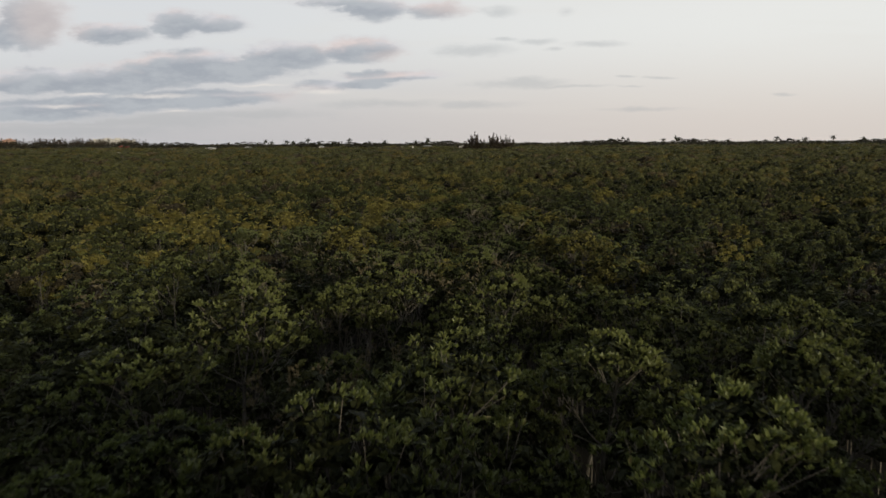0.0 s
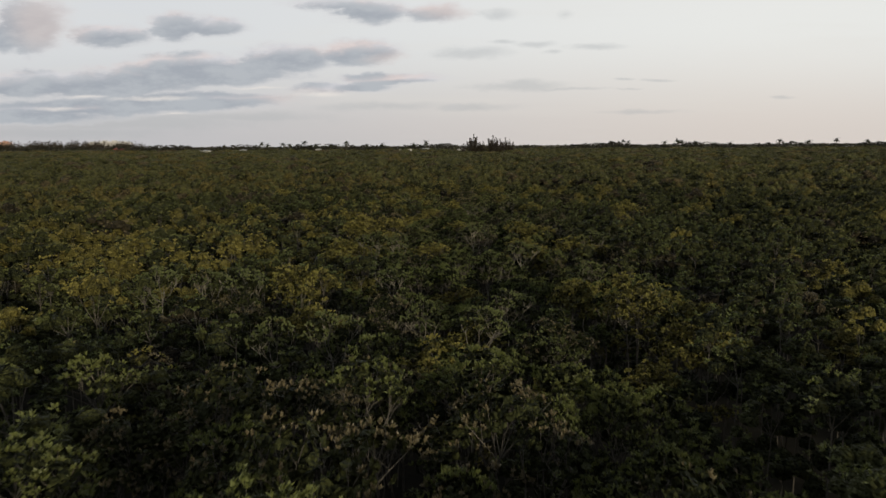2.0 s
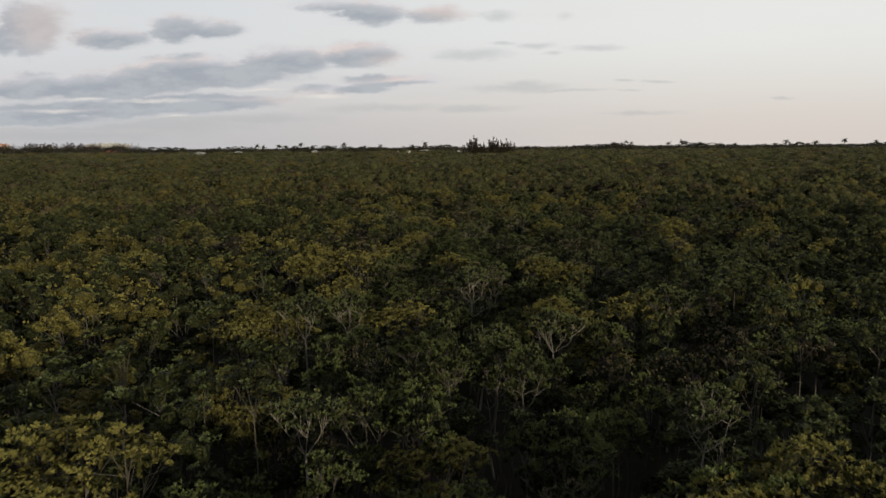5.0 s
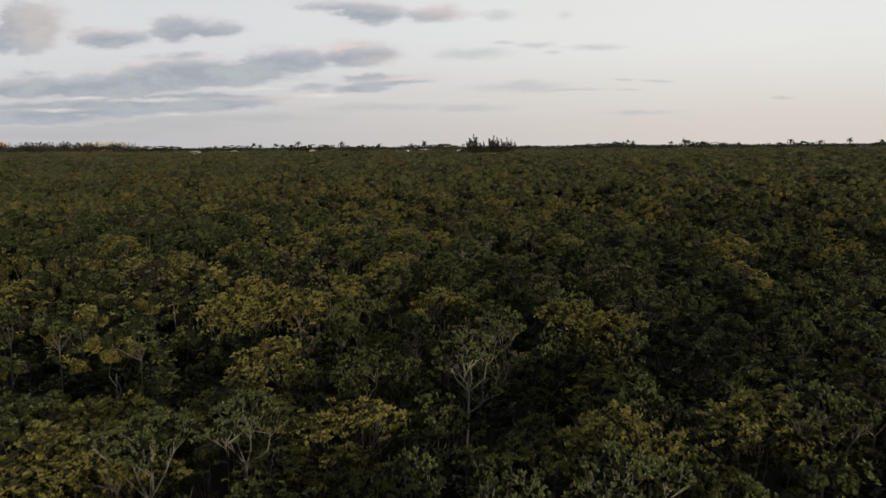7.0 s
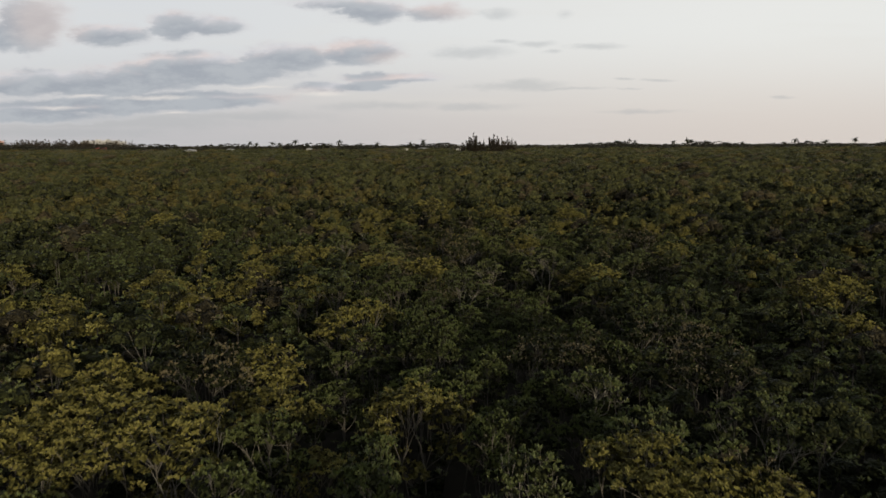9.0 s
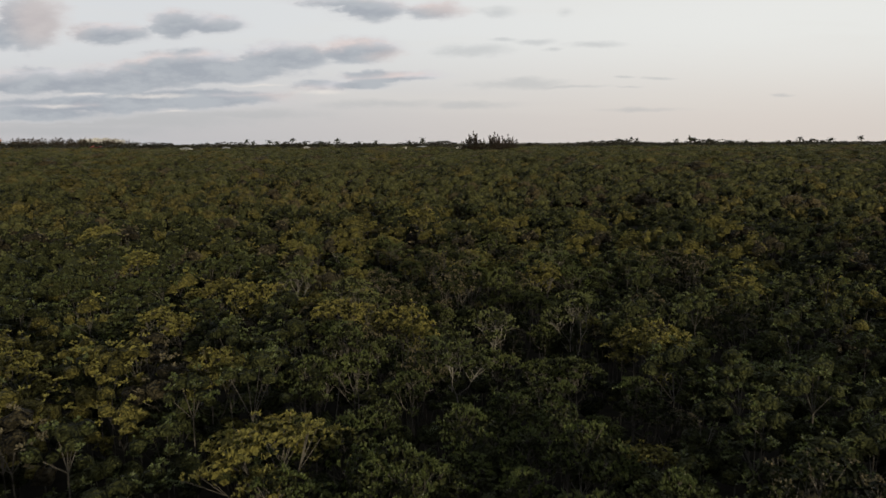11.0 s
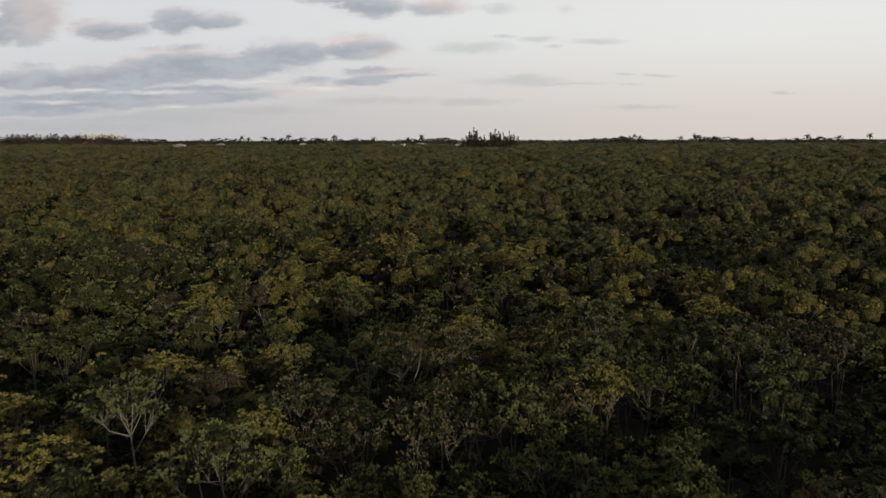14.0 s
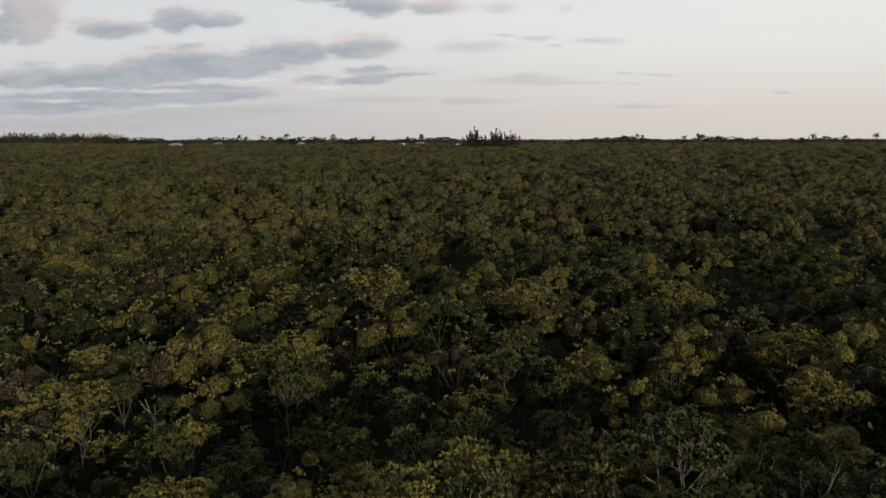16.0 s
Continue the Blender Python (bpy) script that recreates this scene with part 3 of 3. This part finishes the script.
for kind, spots in places.items():
    models, jobs = TEMPLATES[kind], []
    for px, py, rise in spots:
        top = float(canopy_top(px, py)) + rise
        near = sorted(range(len(models)), key=lambda i: abs(models[i][0] - top) + rng.uniform(0, 0.9))[0]
        s = top / models[near][0]
        w = s ** 0.5
        wide = 1.1 if rise >= 0 else 0.95
        m = Matrix.LocRotScale((px, py, 0), Euler((rng.normal(0, 0.035), rng.normal(0, 0.035), rng.uniform(0, 6.28))), (w * wide * rng.uniform(0.9, 1.1), w * wide * rng.uniform(0.9, 1.1), s))
        jobs.append((near, m))
    for i, (tall, model) in enumerate(models):
        mine = [m for near, m in jobs if near == i]
        for m in mine[1:]:
            copy_thing(model, m)
        if mine:
            model.matrix_basis = mine[0]
        else:
            for o in (*model.children_recursive, model):
                bpy.data.objects.remove(o)



def bare_tree(seed, height):
    """A leafless tree: pale stem, forked limbs and fine dead twigs."""
    rng = np.random.default_rng(seed)
    base = tagged(new("bare_tree"), "dead leafless mangrove with pale grey forked branches", "tree", "bare mangroves")
    lean = Vector((rng.normal(0, 0.5), rng.normal(0, 0.3), 0))
    foot, fork = Vector((0, 0, -0.15)), Vector((0, 0, height * 0.55)) + lean * 0.6
    line = [foot, foot.lerp(fork, 0.4) + Vector((rng.normal(0, 0.1), rng.normal(0, 0.1), 0)), fork]
    mesh_object("stem", *tube(line, [0.055, 0.045, 0.035], 6), PALE_BARK, base, smooth=True)
    for k in range(6):
        a = 1.05 * k + rng.uniform(-0.4, 0.4)
        start = line[1].lerp(fork, rng.uniform(0.5, 1.0)) if k else fork
        out = Vector((math.cos(a), math.sin(a), 0)) * rng.uniform(0.4, 0.9)
        end = start + out + Vector((0, 0, rng.uniform(0.28, 0.42) * height))
        mid = start.lerp(end, 0.5) + out * 0.15
        wood = [tube([start, mid, end], [0.024, 0.016, 0.006], 5)]
        for j in range(6):
            p = start.lerp(mid, rng.uniform(0.4, 1.0)) if j < 2 else mid.lerp(end, rng.uniform(0.0, 0.8))
            q = p + Vector((rng.normal(0, 0.22), rng.normal(0, 0.22), rng.uniform(0.2, 0.55)))
            wood.append(tube([p, p.lerp(q, 0.5) + Vector((rng.normal(0, 0.04), rng.normal(0, 0.04), 0)), q], [0.010, 0.007, 0.003], 3))
        mesh_object("limb", *join(wood), PALE_BARK, base, smooth=True)
    return base


BARE_AT = [(-3.2, 33.8), (-3.8, 29.8), (2.4, 30.0), (-5.3, 58.2), (-2.3, 57.4), (-5.8, 47.2), (-8.1, 50.1), (-4.6, 76.9), (-2.4, 76.7), (-0.1, 90.5), (7.1, 94.4), (-7.6, 96.4), (-2.8, 22.7), (-2.9, 16.8), (3.0, 18.4), (6.3, 95.6)]
for i, (px, py) in enumerate(BARE_AT):
    ob = bare_tree(400 + i, 1.0 * (float(canopy_top(px, py)) - rng.uniform(0.2, 0.7)))
    ob.matrix_basis = pose(px, py, 0, 0, 0, rng.uniform(0, 360))

# the rest of the swamp forest, far too many trees to count
RINGS = [(13, 5, 4, 0.082, 0.10), (13, 3, 4, 0.12, 0.13), (12, 1, 5, 0.19, 0.1), (7, 1, 4, 0.0, 0.1)]  # tufts a crown, twigs a tuft, leaves a twig, length, tuft size
bark = []
for ring, (tufts, twigs, per, length, size) in enumerate(RINGS):
    looks = ((GREEN, YELLOW, BROWN), (GREEN_SPRAY, YELLOW_SPRAY, BROWN_SPRAY), (GREEN_FAR, YELLOW_FAR, BROWN_FAR), (GREEN_FAR, YELLOW_FAR, BROWN_FAR))[ring]
    for kind, mat, word in zip(("green", "yellow", "brown"), looks, ("dark green", "yellowing", "withered brownish")):
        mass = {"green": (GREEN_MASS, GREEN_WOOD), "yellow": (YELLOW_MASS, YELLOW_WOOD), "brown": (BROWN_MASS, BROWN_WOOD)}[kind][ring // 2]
        chunks, domes = [], []
        for px, py, step, k, r in spread_out:
            if r != ring or k != kind:
                continue
            top = float(canopy_top(px, py)) + rng.uniform(-1.3, 0.3)
            wide = step * (0.64 if kind == "green" else 0.76) * rng.uniform(0.8, 1.2)
            parts = lobes(rng, min(wide, 2.2), top, 5 if ring < 2 else 4, 2 if ring < 2 else 0)
            pts, axes, _ = crown_points(rng, parts, tufts, twigs, size)
            here = np.array([px, py, 0])
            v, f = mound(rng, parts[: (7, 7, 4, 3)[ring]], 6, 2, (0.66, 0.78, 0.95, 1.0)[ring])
            if wide > 2.2:
                pts[:, :2] *= wide / 2.2
                v[:, :2] *= wide / 2.2
            domes.append((v + here, f))
            chunks.append(leaf_quads(rng, pts + here, axes, per, length or 0.14 + step * 0.05, (0.2, 1.1), 0.5))
            if ring < 2:
                fork = Vector((px + rng.normal(0, 0.08), py + rng.normal(0, 0.08), top - wide * rng.uniform(1.3, 1.8)))
                bark.append(tube([(px, py, -0.1), fork], [0.024, 0.015], 4))
                bark += [tube([fork, Vector((px + p[0], py + p[1], p[2]))], [0.012, 0.007], 3) for p in parts[: 5 if ring == 0 else 3]]
        if chunks:
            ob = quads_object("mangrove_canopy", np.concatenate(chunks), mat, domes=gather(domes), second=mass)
            tagged(ob, f"dense {word} mangrove crowns spreading over the swamp", "forest", kind="stuff")
tagged(mesh_object("mangrove_stems", *join(bark), BARK), "slender grey stems and limbs under the crowns", "forest", kind="stuff")

# lower, younger trees that close the gaps under the crowns
chunks, domes = [], []
for uy in np.arange(2.4, 122, 1.5):
    for ux in np.arange(-32, 32, 1.5):
        if abs(ux) > 0.66 * uy + 8 or reach(ux, uy) > 34:
            continue
        px, py = ux + rng.uniform(-0.7, 0.7), uy + rng.uniform(-0.7, 0.7)
        parts = lobes(rng, rng.uniform(0.8, 1.15), float(canopy_top(px, py)) * rng.uniform(0.48, 0.78), 4, 1)
        close = reach(ux, uy) < 12
        pts, axes, _ = crown_points(rng, parts, 6, 4 if close else 2, 0.12)
        here = np.array([px, py, 0])
        chunks.append(leaf_quads(rng, pts + here, axes, 4, 0.1 if close else 0.15, (0.4, 1.4), 0.5))
        v, f = mound(rng, parts[:4], 6, 2, 0.76)
        domes.append((v + here, f))
# domes take INNER, so the gloom below the crowns is in their colour
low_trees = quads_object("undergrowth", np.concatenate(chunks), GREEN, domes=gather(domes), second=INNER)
tagged(low_trees, "dark green young mangroves crowded under the crowns", "undergrowth", kind="stuff")

# ---- ground ----
gv, gf = [], []
GX, GY = np.concatenate([-np.geomspace(4200, 20, 22), np.linspace(-15, 15, 7), np.geomspace(20, 4200, 22)]), np.concatenate([[-400, -100, -30], np.linspace(-10, 130, 29), np.geomspace(140, 4800, 34)])
for yy in GY:
    for xx in GX:
        bump = 0.06 * math.sin(xx * 0.7 + yy * 0.4) if abs(xx) < 200 and yy < 300 else 0.0
        gv.append((xx, yy, bump))
for j in range(len(GY) - 1):
    for i in range(len(GX) - 1):
        o = j * len(GX) + i
        gf.append((o, o + 1, o + 1 + len(GX), o + len(GX)))
tagged(mesh_object("ground", gv, gf, MUD, smooth=True), "dark wet swamp mud under the mangroves", "ground", kind="structure")

# ---- the far shore: beefwoods, palms, houses ----
WHITE_WALL = plain_material("white_render", (0.40, 0.39, 0.36, 1), (0.58, 0.56, 0.52, 1), 0.8, 0.8, 0.1)
CREAM_WALL = plain_material("cream_render", (0.50, 0.48, 0.47, 1), (0.62, 0.60, 0.58, 1), 0.2, 0.8, 0.1)
PINK_WALL = plain_material("salmon_render", (0.55, 0.33, 0.26, 1), (0.66, 0.42, 0.33, 1), 0.2, 0.8, 0.1)
RED_ROOF = plain_material("red_tiles", (0.20, 0.045, 0.035, 1), (0.27, 0.07, 0.05, 1), 2.0, 0.7, 0.3)
GREY_ROOF = plain_material("pale_roof", (0.20, 0.20, 0.20, 1), (0.33, 0.33, 0.32, 1), 1.5, 0.6, 0.2)
GLASS = bpy.data.materials.new("dark_glass")
GLASS.use_nodes = True
GLASS.node_tree.nodes["Principled BSDF"].inputs["Base Color"].default_value = (0.02, 0.025, 0.03, 1)
GLASS.node_tree.nodes["Principled BSDF"].inputs["Roughness"].default_value = 0.12
# leaf colour paled and greyed to stand for distance haze
HAZE_TINTED = leaf_material("haze_tinted_woods", (0.07, 0.07, 0.055, 1), (0.12, 0.115, 0.095, 1), (0.12, 0.11, 0.09, 1), (0.12, 0.1, 0.08, 1), 0.1, 0.0, 0.3)
NEEDLE = leaf_material("beefwood_needles", (0.022, 0.017, 0.011, 1), (0.049, 0.035, 0.022, 1), (0.051, 0.035, 0.022, 1), (0.051, 0.035, 0.022, 1), 0.1, 0.0, 0.3)
FROND = leaf_material("palm_frond", (0.010, 0.014, 0.007, 1), (0.024, 0.030, 0.013, 1), (0.026, 0.028, 0.012, 1), (0.05, 0.04, 0.02, 1), 0.1)


def box(x0, y0, z0, x1, y1, z1):
    v = [(x, y, z) for z in (z0, z1) for x, y in ((x0, y0), (x1, y0), (x1, y1), (x0, y1))]
    return v, [(0, 3, 2, 1), (4, 5, 6, 7), (0, 1, 5, 4), (1, 2, 6, 5), (2, 3, 7, 6), (3, 0, 4, 7)]


def beefwood(seed, height, width, m=420, leaf=0.075):
    """A feathery, pointed casuarina."""
    rng = np.random.default_rng(seed)
    base = tagged(new("beefwood_tree"), "tall feathery dark beefwood tree at the swamp's far edge", "tree", "beefwoods of the far shore")
    lean = rng.normal(0, 0.25)
    mesh_object("trunk", *tube([(0, 0, -0.2), (lean * 0.4, 0, height * 0.4), (lean, 0, height * 0.97)], [0.3, 0.2, 0.04], 6), BARK, base, smooth=True)
    # several leaders that fan out and end in spikes
    k = 9
    ang = 2.4 * np.arange(k) + rng.uniform(0, 0.8, k)
    far = np.where(np.arange(k) == 0, 0.0, rng.uniform(0.35, 1.0, k)) * width
    tall = height * np.where(np.arange(k) == 0, 1.0, 1.0 - 0.42 * far / width * rng.uniform(0.6, 1.2, k))
    pick = rng.integers(0, k, m)
    t = rng.uniform(0.04, 1, m)
    loose = width * 0.26 * (1.08 - t)
    x = np.cos(ang)[pick] * far[pick] * t ** 0.7 + rng.normal(0, 1, m) * loose + lean * t
    y = np.sin(ang)[pick] * far[pick] * t ** 0.7 + rng.normal(0, 1, m) * loose
    pts = np.stack([x, y, t * tall[pick] * 0.94], 1)
    d = np.stack([x * 0.25, y * 0.25, rng.uniform(0.7, 1.3, m)], 1) + rng.normal(0, 0.18, (m, 3))
    quads_object("crown", leaf_quads(rng, pts, unit(d), 5, height * leaf, (0.1, 0.5), 0.13), NEEDLE, base)
    return base


FROND_MESH = []


def palm(seed, height):
    """A coconut palm: leaning trunk and drooping fronds."""
    rng = np.random.default_rng(seed)
    base = tagged(new("palm_tree"), "coconut palm with drooping dark fronds on the far shore", "palm", "palms of the far shore")
    lean = rng.normal(0, 0.7)
    mesh_object("trunk", *tube([(0, 0, -0.2), (lean * 0.35, 0, height * 0.5), (lean, 0, height)], [0.24, 0.17, 0.13], 6), BARK, base, smooth=True)
    if not FROND_MESH:
        v, f = [], []
        rib = [Vector((0, 0, 0)), Vector((0.8, 0, 0.55)), Vector((1.7, 0, 0.6)), Vector((2.5, 0, 0.1)), Vector((3.0, 0, -0.8))]
        for i in range(4):
            for side in (-1, 1):
                for k in range(3):
                    p, q = rib[i].lerp(rib[i + 1], k / 3), rib[i].lerp(rib[i + 1], (k + 0.85) / 3)
                    out = Vector((0.35, side * (0.75 - 0.08 * i), -0.3))
                    o = len(v)
                    v += [p, q, q + out, p + out * 0.9]
                    f.append((o, o + 1, o + 2, o + 3))
        me = bpy.data.meshes.new("frond")
        me.from_pydata(v, [], f)
        me.materials.append(FROND)
        FROND_MESH.append(me)
    for k in range(13):
        ob = new("frond", FROND_MESH[0])
        ob.parent = base
        s = rng.uniform(0.95, 1.3)
        ob.matrix_basis = Matrix.LocRotScale((lean, 0, height), Euler((0, rng.uniform(-1.0, 0.7), 2.4 * k + rng.uniform(-0.3, 0.3))), (s, s, s))
    return base


def bush(seed, width, height):
    """A round broad-leaved tree of the shore."""
    rng = np.random.default_rng(seed)
    base = tagged(new("shore_tree"), "round dark broad-leaved tree on the far shore", "tree", "broad-leaved trees of the far shore")
    mesh_object("trunk", *tube([(0, 0, -0.2), (0.1, 0, height * 0.4), (0.2, 0.1, height * 0.75)], [0.25, 0.18, 0.08], 6), BARK, base, smooth=True)
    parts = [(rng.normal(0, width * 0.3), rng.normal(0, width * 0.3), height * rng.uniform(0.5, 0.78), width * rng.uniform(0.3, 0.45), height * 0.24) for _ in range(6)]
    pts, axes, _ = crown_points(rng, parts, 45, 2, height * 0.05, -0.8)
    quads_object("crown", leaf_quads(rng, pts, axes, 4, height * 0.12, (0.4, 1.4), 0.6), FAR_GREEN, base)
    return base


def window_part(parent, x, y, z, w, h):
    pane = mesh_object("window", *box(x - w / 2, y - 0.03, z, x + w / 2, y + 0.04, z + h), GLASS, parent)
    t = 0.08
    mesh_object("frame", *join([box(x - w / 2 - t, y - 0.06, z - t, x + w / 2 + t, y + 0.02, z), box(x - w / 2 - t, y - 0.06, z + h, x + w / 2 + t, y + 0.02, z + h + t)]), WHITE_WALL, pane)


def house(label, wall, roof, w, d, h, rise):
    """A house with a hipped roof, front windows and a door towards the swamp."""
    base = tagged(new("house"), label, "house", "houses of the far shore")
    mesh_object("wall", *box(-w / 2, -d / 2, -0.2, w / 2, d / 2, h), wall, base)
    o, r = 0.6, w / 2 - d * 0.42
    v = [(-w / 2 - o, -d / 2 - o, h), (w / 2 + o, -d / 2 - o, h), (w / 2 + o, d / 2 + o, h), (-w / 2 - o, d / 2 + o, h),
         (-w / 2 - o, -d / 2 - o, h + 0.15), (w / 2 + o, -d / 2 - o, h + 0.15), (w / 2 + o, d / 2 + o, h + 0.15), (-w / 2 - o, d / 2 + o, h + 0.15),
         (-r, 0, h + rise), (r, 0, h + rise)]
    f = [(3, 2, 1, 0), (0, 1, 5, 4), (1, 2, 6, 5), (2, 3, 7, 6), (3, 0, 4, 7), (4, 5, 9, 8), (5, 6, 9), (6, 7, 8, 9), (7, 4, 8)]
    mesh_object("roof", v, f, roof, base)
    k = max(2, int(w / 3))
    for i in range(k):
        x = -w / 2 + (i + 0.5) * w / k
        if i == k // 2:
            mesh_object("door", *box(x - 0.5, -d / 2 - 0.05, -0.1, x + 0.5, -d / 2 + 0.04, 2.05), BARK, base)
        else:
            window_part(base, x, -d / 2, 1.0, 1.4, 1.2)
    return base


def apartment_block(label, wall, w, d, storeys, steps):
    """A far block of flats: stepped roofline, balconies and windows in rows."""
    base = tagged(new("apartment_building"), label, "building")
    bay = w / len(steps)
    for i, s in enumerate(steps):
        x0 = -w / 2 + i * bay
        h = (storeys + s) * 3.0
        mesh_object("wall", *box(x0, -d / 2 - 0.5 * (i % 2), -0.2, x0 + bay - 0.4, d / 2, h), wall, base)
        mesh_object("roof", *box(x0 - 0.3, -d / 2 - 0.3 - 0.5 * (i % 2), h, x0 + bay - 0.1, d / 2 + 0.3, h + 0.6), wall, base)
    me = None
    for i, s in enumerate(steps):
        for f in range(storeys + s):
            for c in range(2):
                ob = new("window", me) if me else mesh_object("window", *box(-1.0, -0.05, 0, 1.0, 0.05, 1.6), GLASS)
                me = ob.data
                ob.parent = base
                ob.location = (-w / 2 + i * bay + bay * (0.27 + 0.46 * c), -d / 2 - 0.5 * (i % 2) - 0.02, f * 3.0 + 0.9)
    return base


def put(ob, x, y, turn=0.0, s=1.0):
    ob.matrix_basis = Matrix.LocRotScale((x, y, 0), Euler((0, 0, turn)), (s, s, s))
    return ob


rng = np.random.default_rng(17)

# clump of beefwoods standing alone in the middle distance
for i, (x, h) in enumerate([(-8.3, 11.0), (-3.4, 15.5), (-0.6, 18.0), (2.0, 14.5), (7.0, 13.0), (11.0, 15.0), (14.0, 17.0), (17.0, 16.0), (20.0, 14.5), (23.5, 15.5), (26.5, 14.0)]):
    put(beefwood(60 + i, h, h * (0.26 if i < 5 else 0.4), 700), x, 560 + rng.uniform(-5, 5), rng.uniform(0, 6))

# the dense row of beefwoods on the shore to the west
models = [beefwood(80 + i, h, h * 0.38, 190, 0.11) for i, h in enumerate((17.0, 15.0, 18.5, 16.0))]
row = []
for i in range(170):
    x = -900 + 310 * (i + rng.uniform(-0.4, 0.4)) / 170
    row.append((x, 1250 + rng.uniform(-35, 35), rng.uniform(0, 6), rng.uniform(0.7, 1.12)))
for i, (x, y, a, s) in enumerate(row[4:]):
    copy_thing(models[i % 4], Matrix.LocRotScale((x, y, 0), Euler((0, 0, a)), (s * 1.3, s * 1.3, s * 1.1)))
for model, (x, y, a, s) in zip(models, row):
    put(model, x, y, a, s)

# palms, one by one: x, y, height
PALMS = [
    (-210, 715, 11.5), (-204, 720, 10.5), (-188, 715, 11), (-183, 718, 10), (-168, 715, 13), (-158, 722, 9.5), (-141, 715, 9.5), (-125.5, 715, 12.5),
    (-106, 720, 9.5), (-90, 715, 10.5), (-59, 715, 10), (-46.5, 715, 12.5), (148, 890, 10), (165, 890, 12), (181, 890, 13), (187, 895, 11.5),
    (206, 800, 11), (220, 800, 13.5), (225, 805, 12.5), (237, 800, 10.5), (259, 800, 9.5), (276, 800, 9.5), (309, 755, 12), (338, 755, 11), (366, 755, 12.5), (397, 755, 11),
]
for i, (x, y, h) in enumerate(PALMS):
    put(palm(200 + i, (h - 0.4) / 0.95), x, y, rng.uniform(0, 6), 0.95)

# broad-leaved trees between them
BUSHES = [
    (-262, 705, 10, 9), (-245, 702, 12, 11), (-228, 708, 9, 8.5), (-196, 722, 9, 9), (-176, 712, 11, 10.5), (-172, 716, 9, 11), (-162, 714, 8, 9.5), (-150, 720, 8, 9),
    (-118, 722, 8, 8.5), (-98, 718, 9, 8.5), (-92, 722, 8, 9.5), (-68, 725, 8, 9), (-56, 722, 10, 10), (-51, 718, 9, 10.5), (-16, 640, 8, 9.5),
    (160, 893, 9, 10), (170, 895, 11, 11), (177, 898, 9, 12), (228, 806, 12, 12), (233, 810, 12, 11.5), (244, 806, 9, 10),
]
for i, (x, y, w, h) in enumerate(BUSHES):
    put(bush(300 + i, w, h), x, y, rng.uniform(0, 6))
low = [bush(340 + i, w, h) for i, (w, h) in enumerate([(10, 9.4), (12, 10.2), (9, 8.8), (13, 9.8)])]
line = [(rng.uniform(-560, 470), rng.uniform(712, 860)) for _ in range(270)]
line = [(x, y) for x, y in line if not -30 < x < 40]
for i, (x, y) in enumerate(line):
    m = Matrix.LocRotScale((x, y, 0), Euler((0, 0, rng.uniform(0, 6))), Vector((1.3, 1.3, 1.04)) * rng.uniform(0.82, 1.07))
    if i < 4:
        low[i].matrix_basis = m
    else:
        copy_thing(low[i % 4], m)

# houses, each with a shrub or two before it
HOUSES = [
    ("white house with a pale hipped roof among palms", GREY_ROOF, 8, 7, 5.4, 1.2, -257, 690),
    ("small white house half hidden by shore trees", GREY_ROOF, 6, 6, 5.8, 1.1, -222, 695),
    ("small white house among palms", GREY_ROOF, 5, 5, 6.0, 1.2, -148, 690),
    ("long white house with a low pale roof", GREY_ROOF, 12, 8, 5.9, 0.9, -66, 700),
    ("white house beside palms", GREY_ROOF, 9, 7, 6.0, 0.9, -46, 695),
    ("white house beside the lone beefwoods", GREY_ROOF, 7, 7, 5.8, 1.2, -11, 640),
    ("grey-roofed house behind palms", GREY_ROOF, 12, 9, 5.6, 2.2, 372, 745),
    ("small pale house with a low roof", GREY_ROOF, 5, 6, 6.0, 1.2, 299, 740),
    ("house with a bright red tiled hipped roof", RED_ROOF, 14, 9, 5.8, 2.6, -392, 790),
]
shrubs = [bush(520 + i, w, h) for i, (w, h) in enumerate([(7, 6.2), (9, 5.8), (8, 6.6)])]
for i, (label, roof, w, d, h, rise, x, y) in enumerate(HOUSES):
    put(house(label, WHITE_WALL, roof, w, d, h, rise), x, y, rng.uniform(-0.2, 0.2))
    for k, side in enumerate((-0.45, 0.4)):
        m = Matrix.LocRotScale((x + side * w, y - d * 0.5 - 6, 0), Euler((0, 0, rng.uniform(0, 6))), Vector((1, 1, 1)) * rng.uniform(0.85, 1.0))
        if i * 2 + k < 3:
            shrubs[i * 2 + k].matrix_basis = m
        else:
            copy_thing(shrubs[(i * 2 + k) % 3], m)

# far blocks of flats behind the beefwoods
put(apartment_block("long cream block of flats with a stepped roofline", CREAM_WALL, 128, 16, 7, (0, 1, 1, 0, 1, 2, 1, 1, 2, 1, 0, 1, 0, 0)), -1050, 2050, 0.0)
put(apartment_block("salmon-coloured block of flats beyond the trees", PINK_WALL, 40, 16, 7, (0, 1, 2, 1)), -1365, 2050, 0.0)

# low woods all along the skyline
m = 3600
fy = rng.uniform(950, 2600, m)
fx = rng.uniform(-0.85, 0.75, m) * fy
fz = rng.uniform(1, 4.6, m) + 0.8 * np.sin(fx * 0.013) + 0.5 * np.sin(fx * 0.041)
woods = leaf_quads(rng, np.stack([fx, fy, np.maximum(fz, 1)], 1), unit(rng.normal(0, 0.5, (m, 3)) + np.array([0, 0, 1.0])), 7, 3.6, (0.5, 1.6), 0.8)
tagged(quads_object("distant_woods", woods, HAZE_TINTED), "low dark woods along the flat horizon", "forest", kind="stuff")
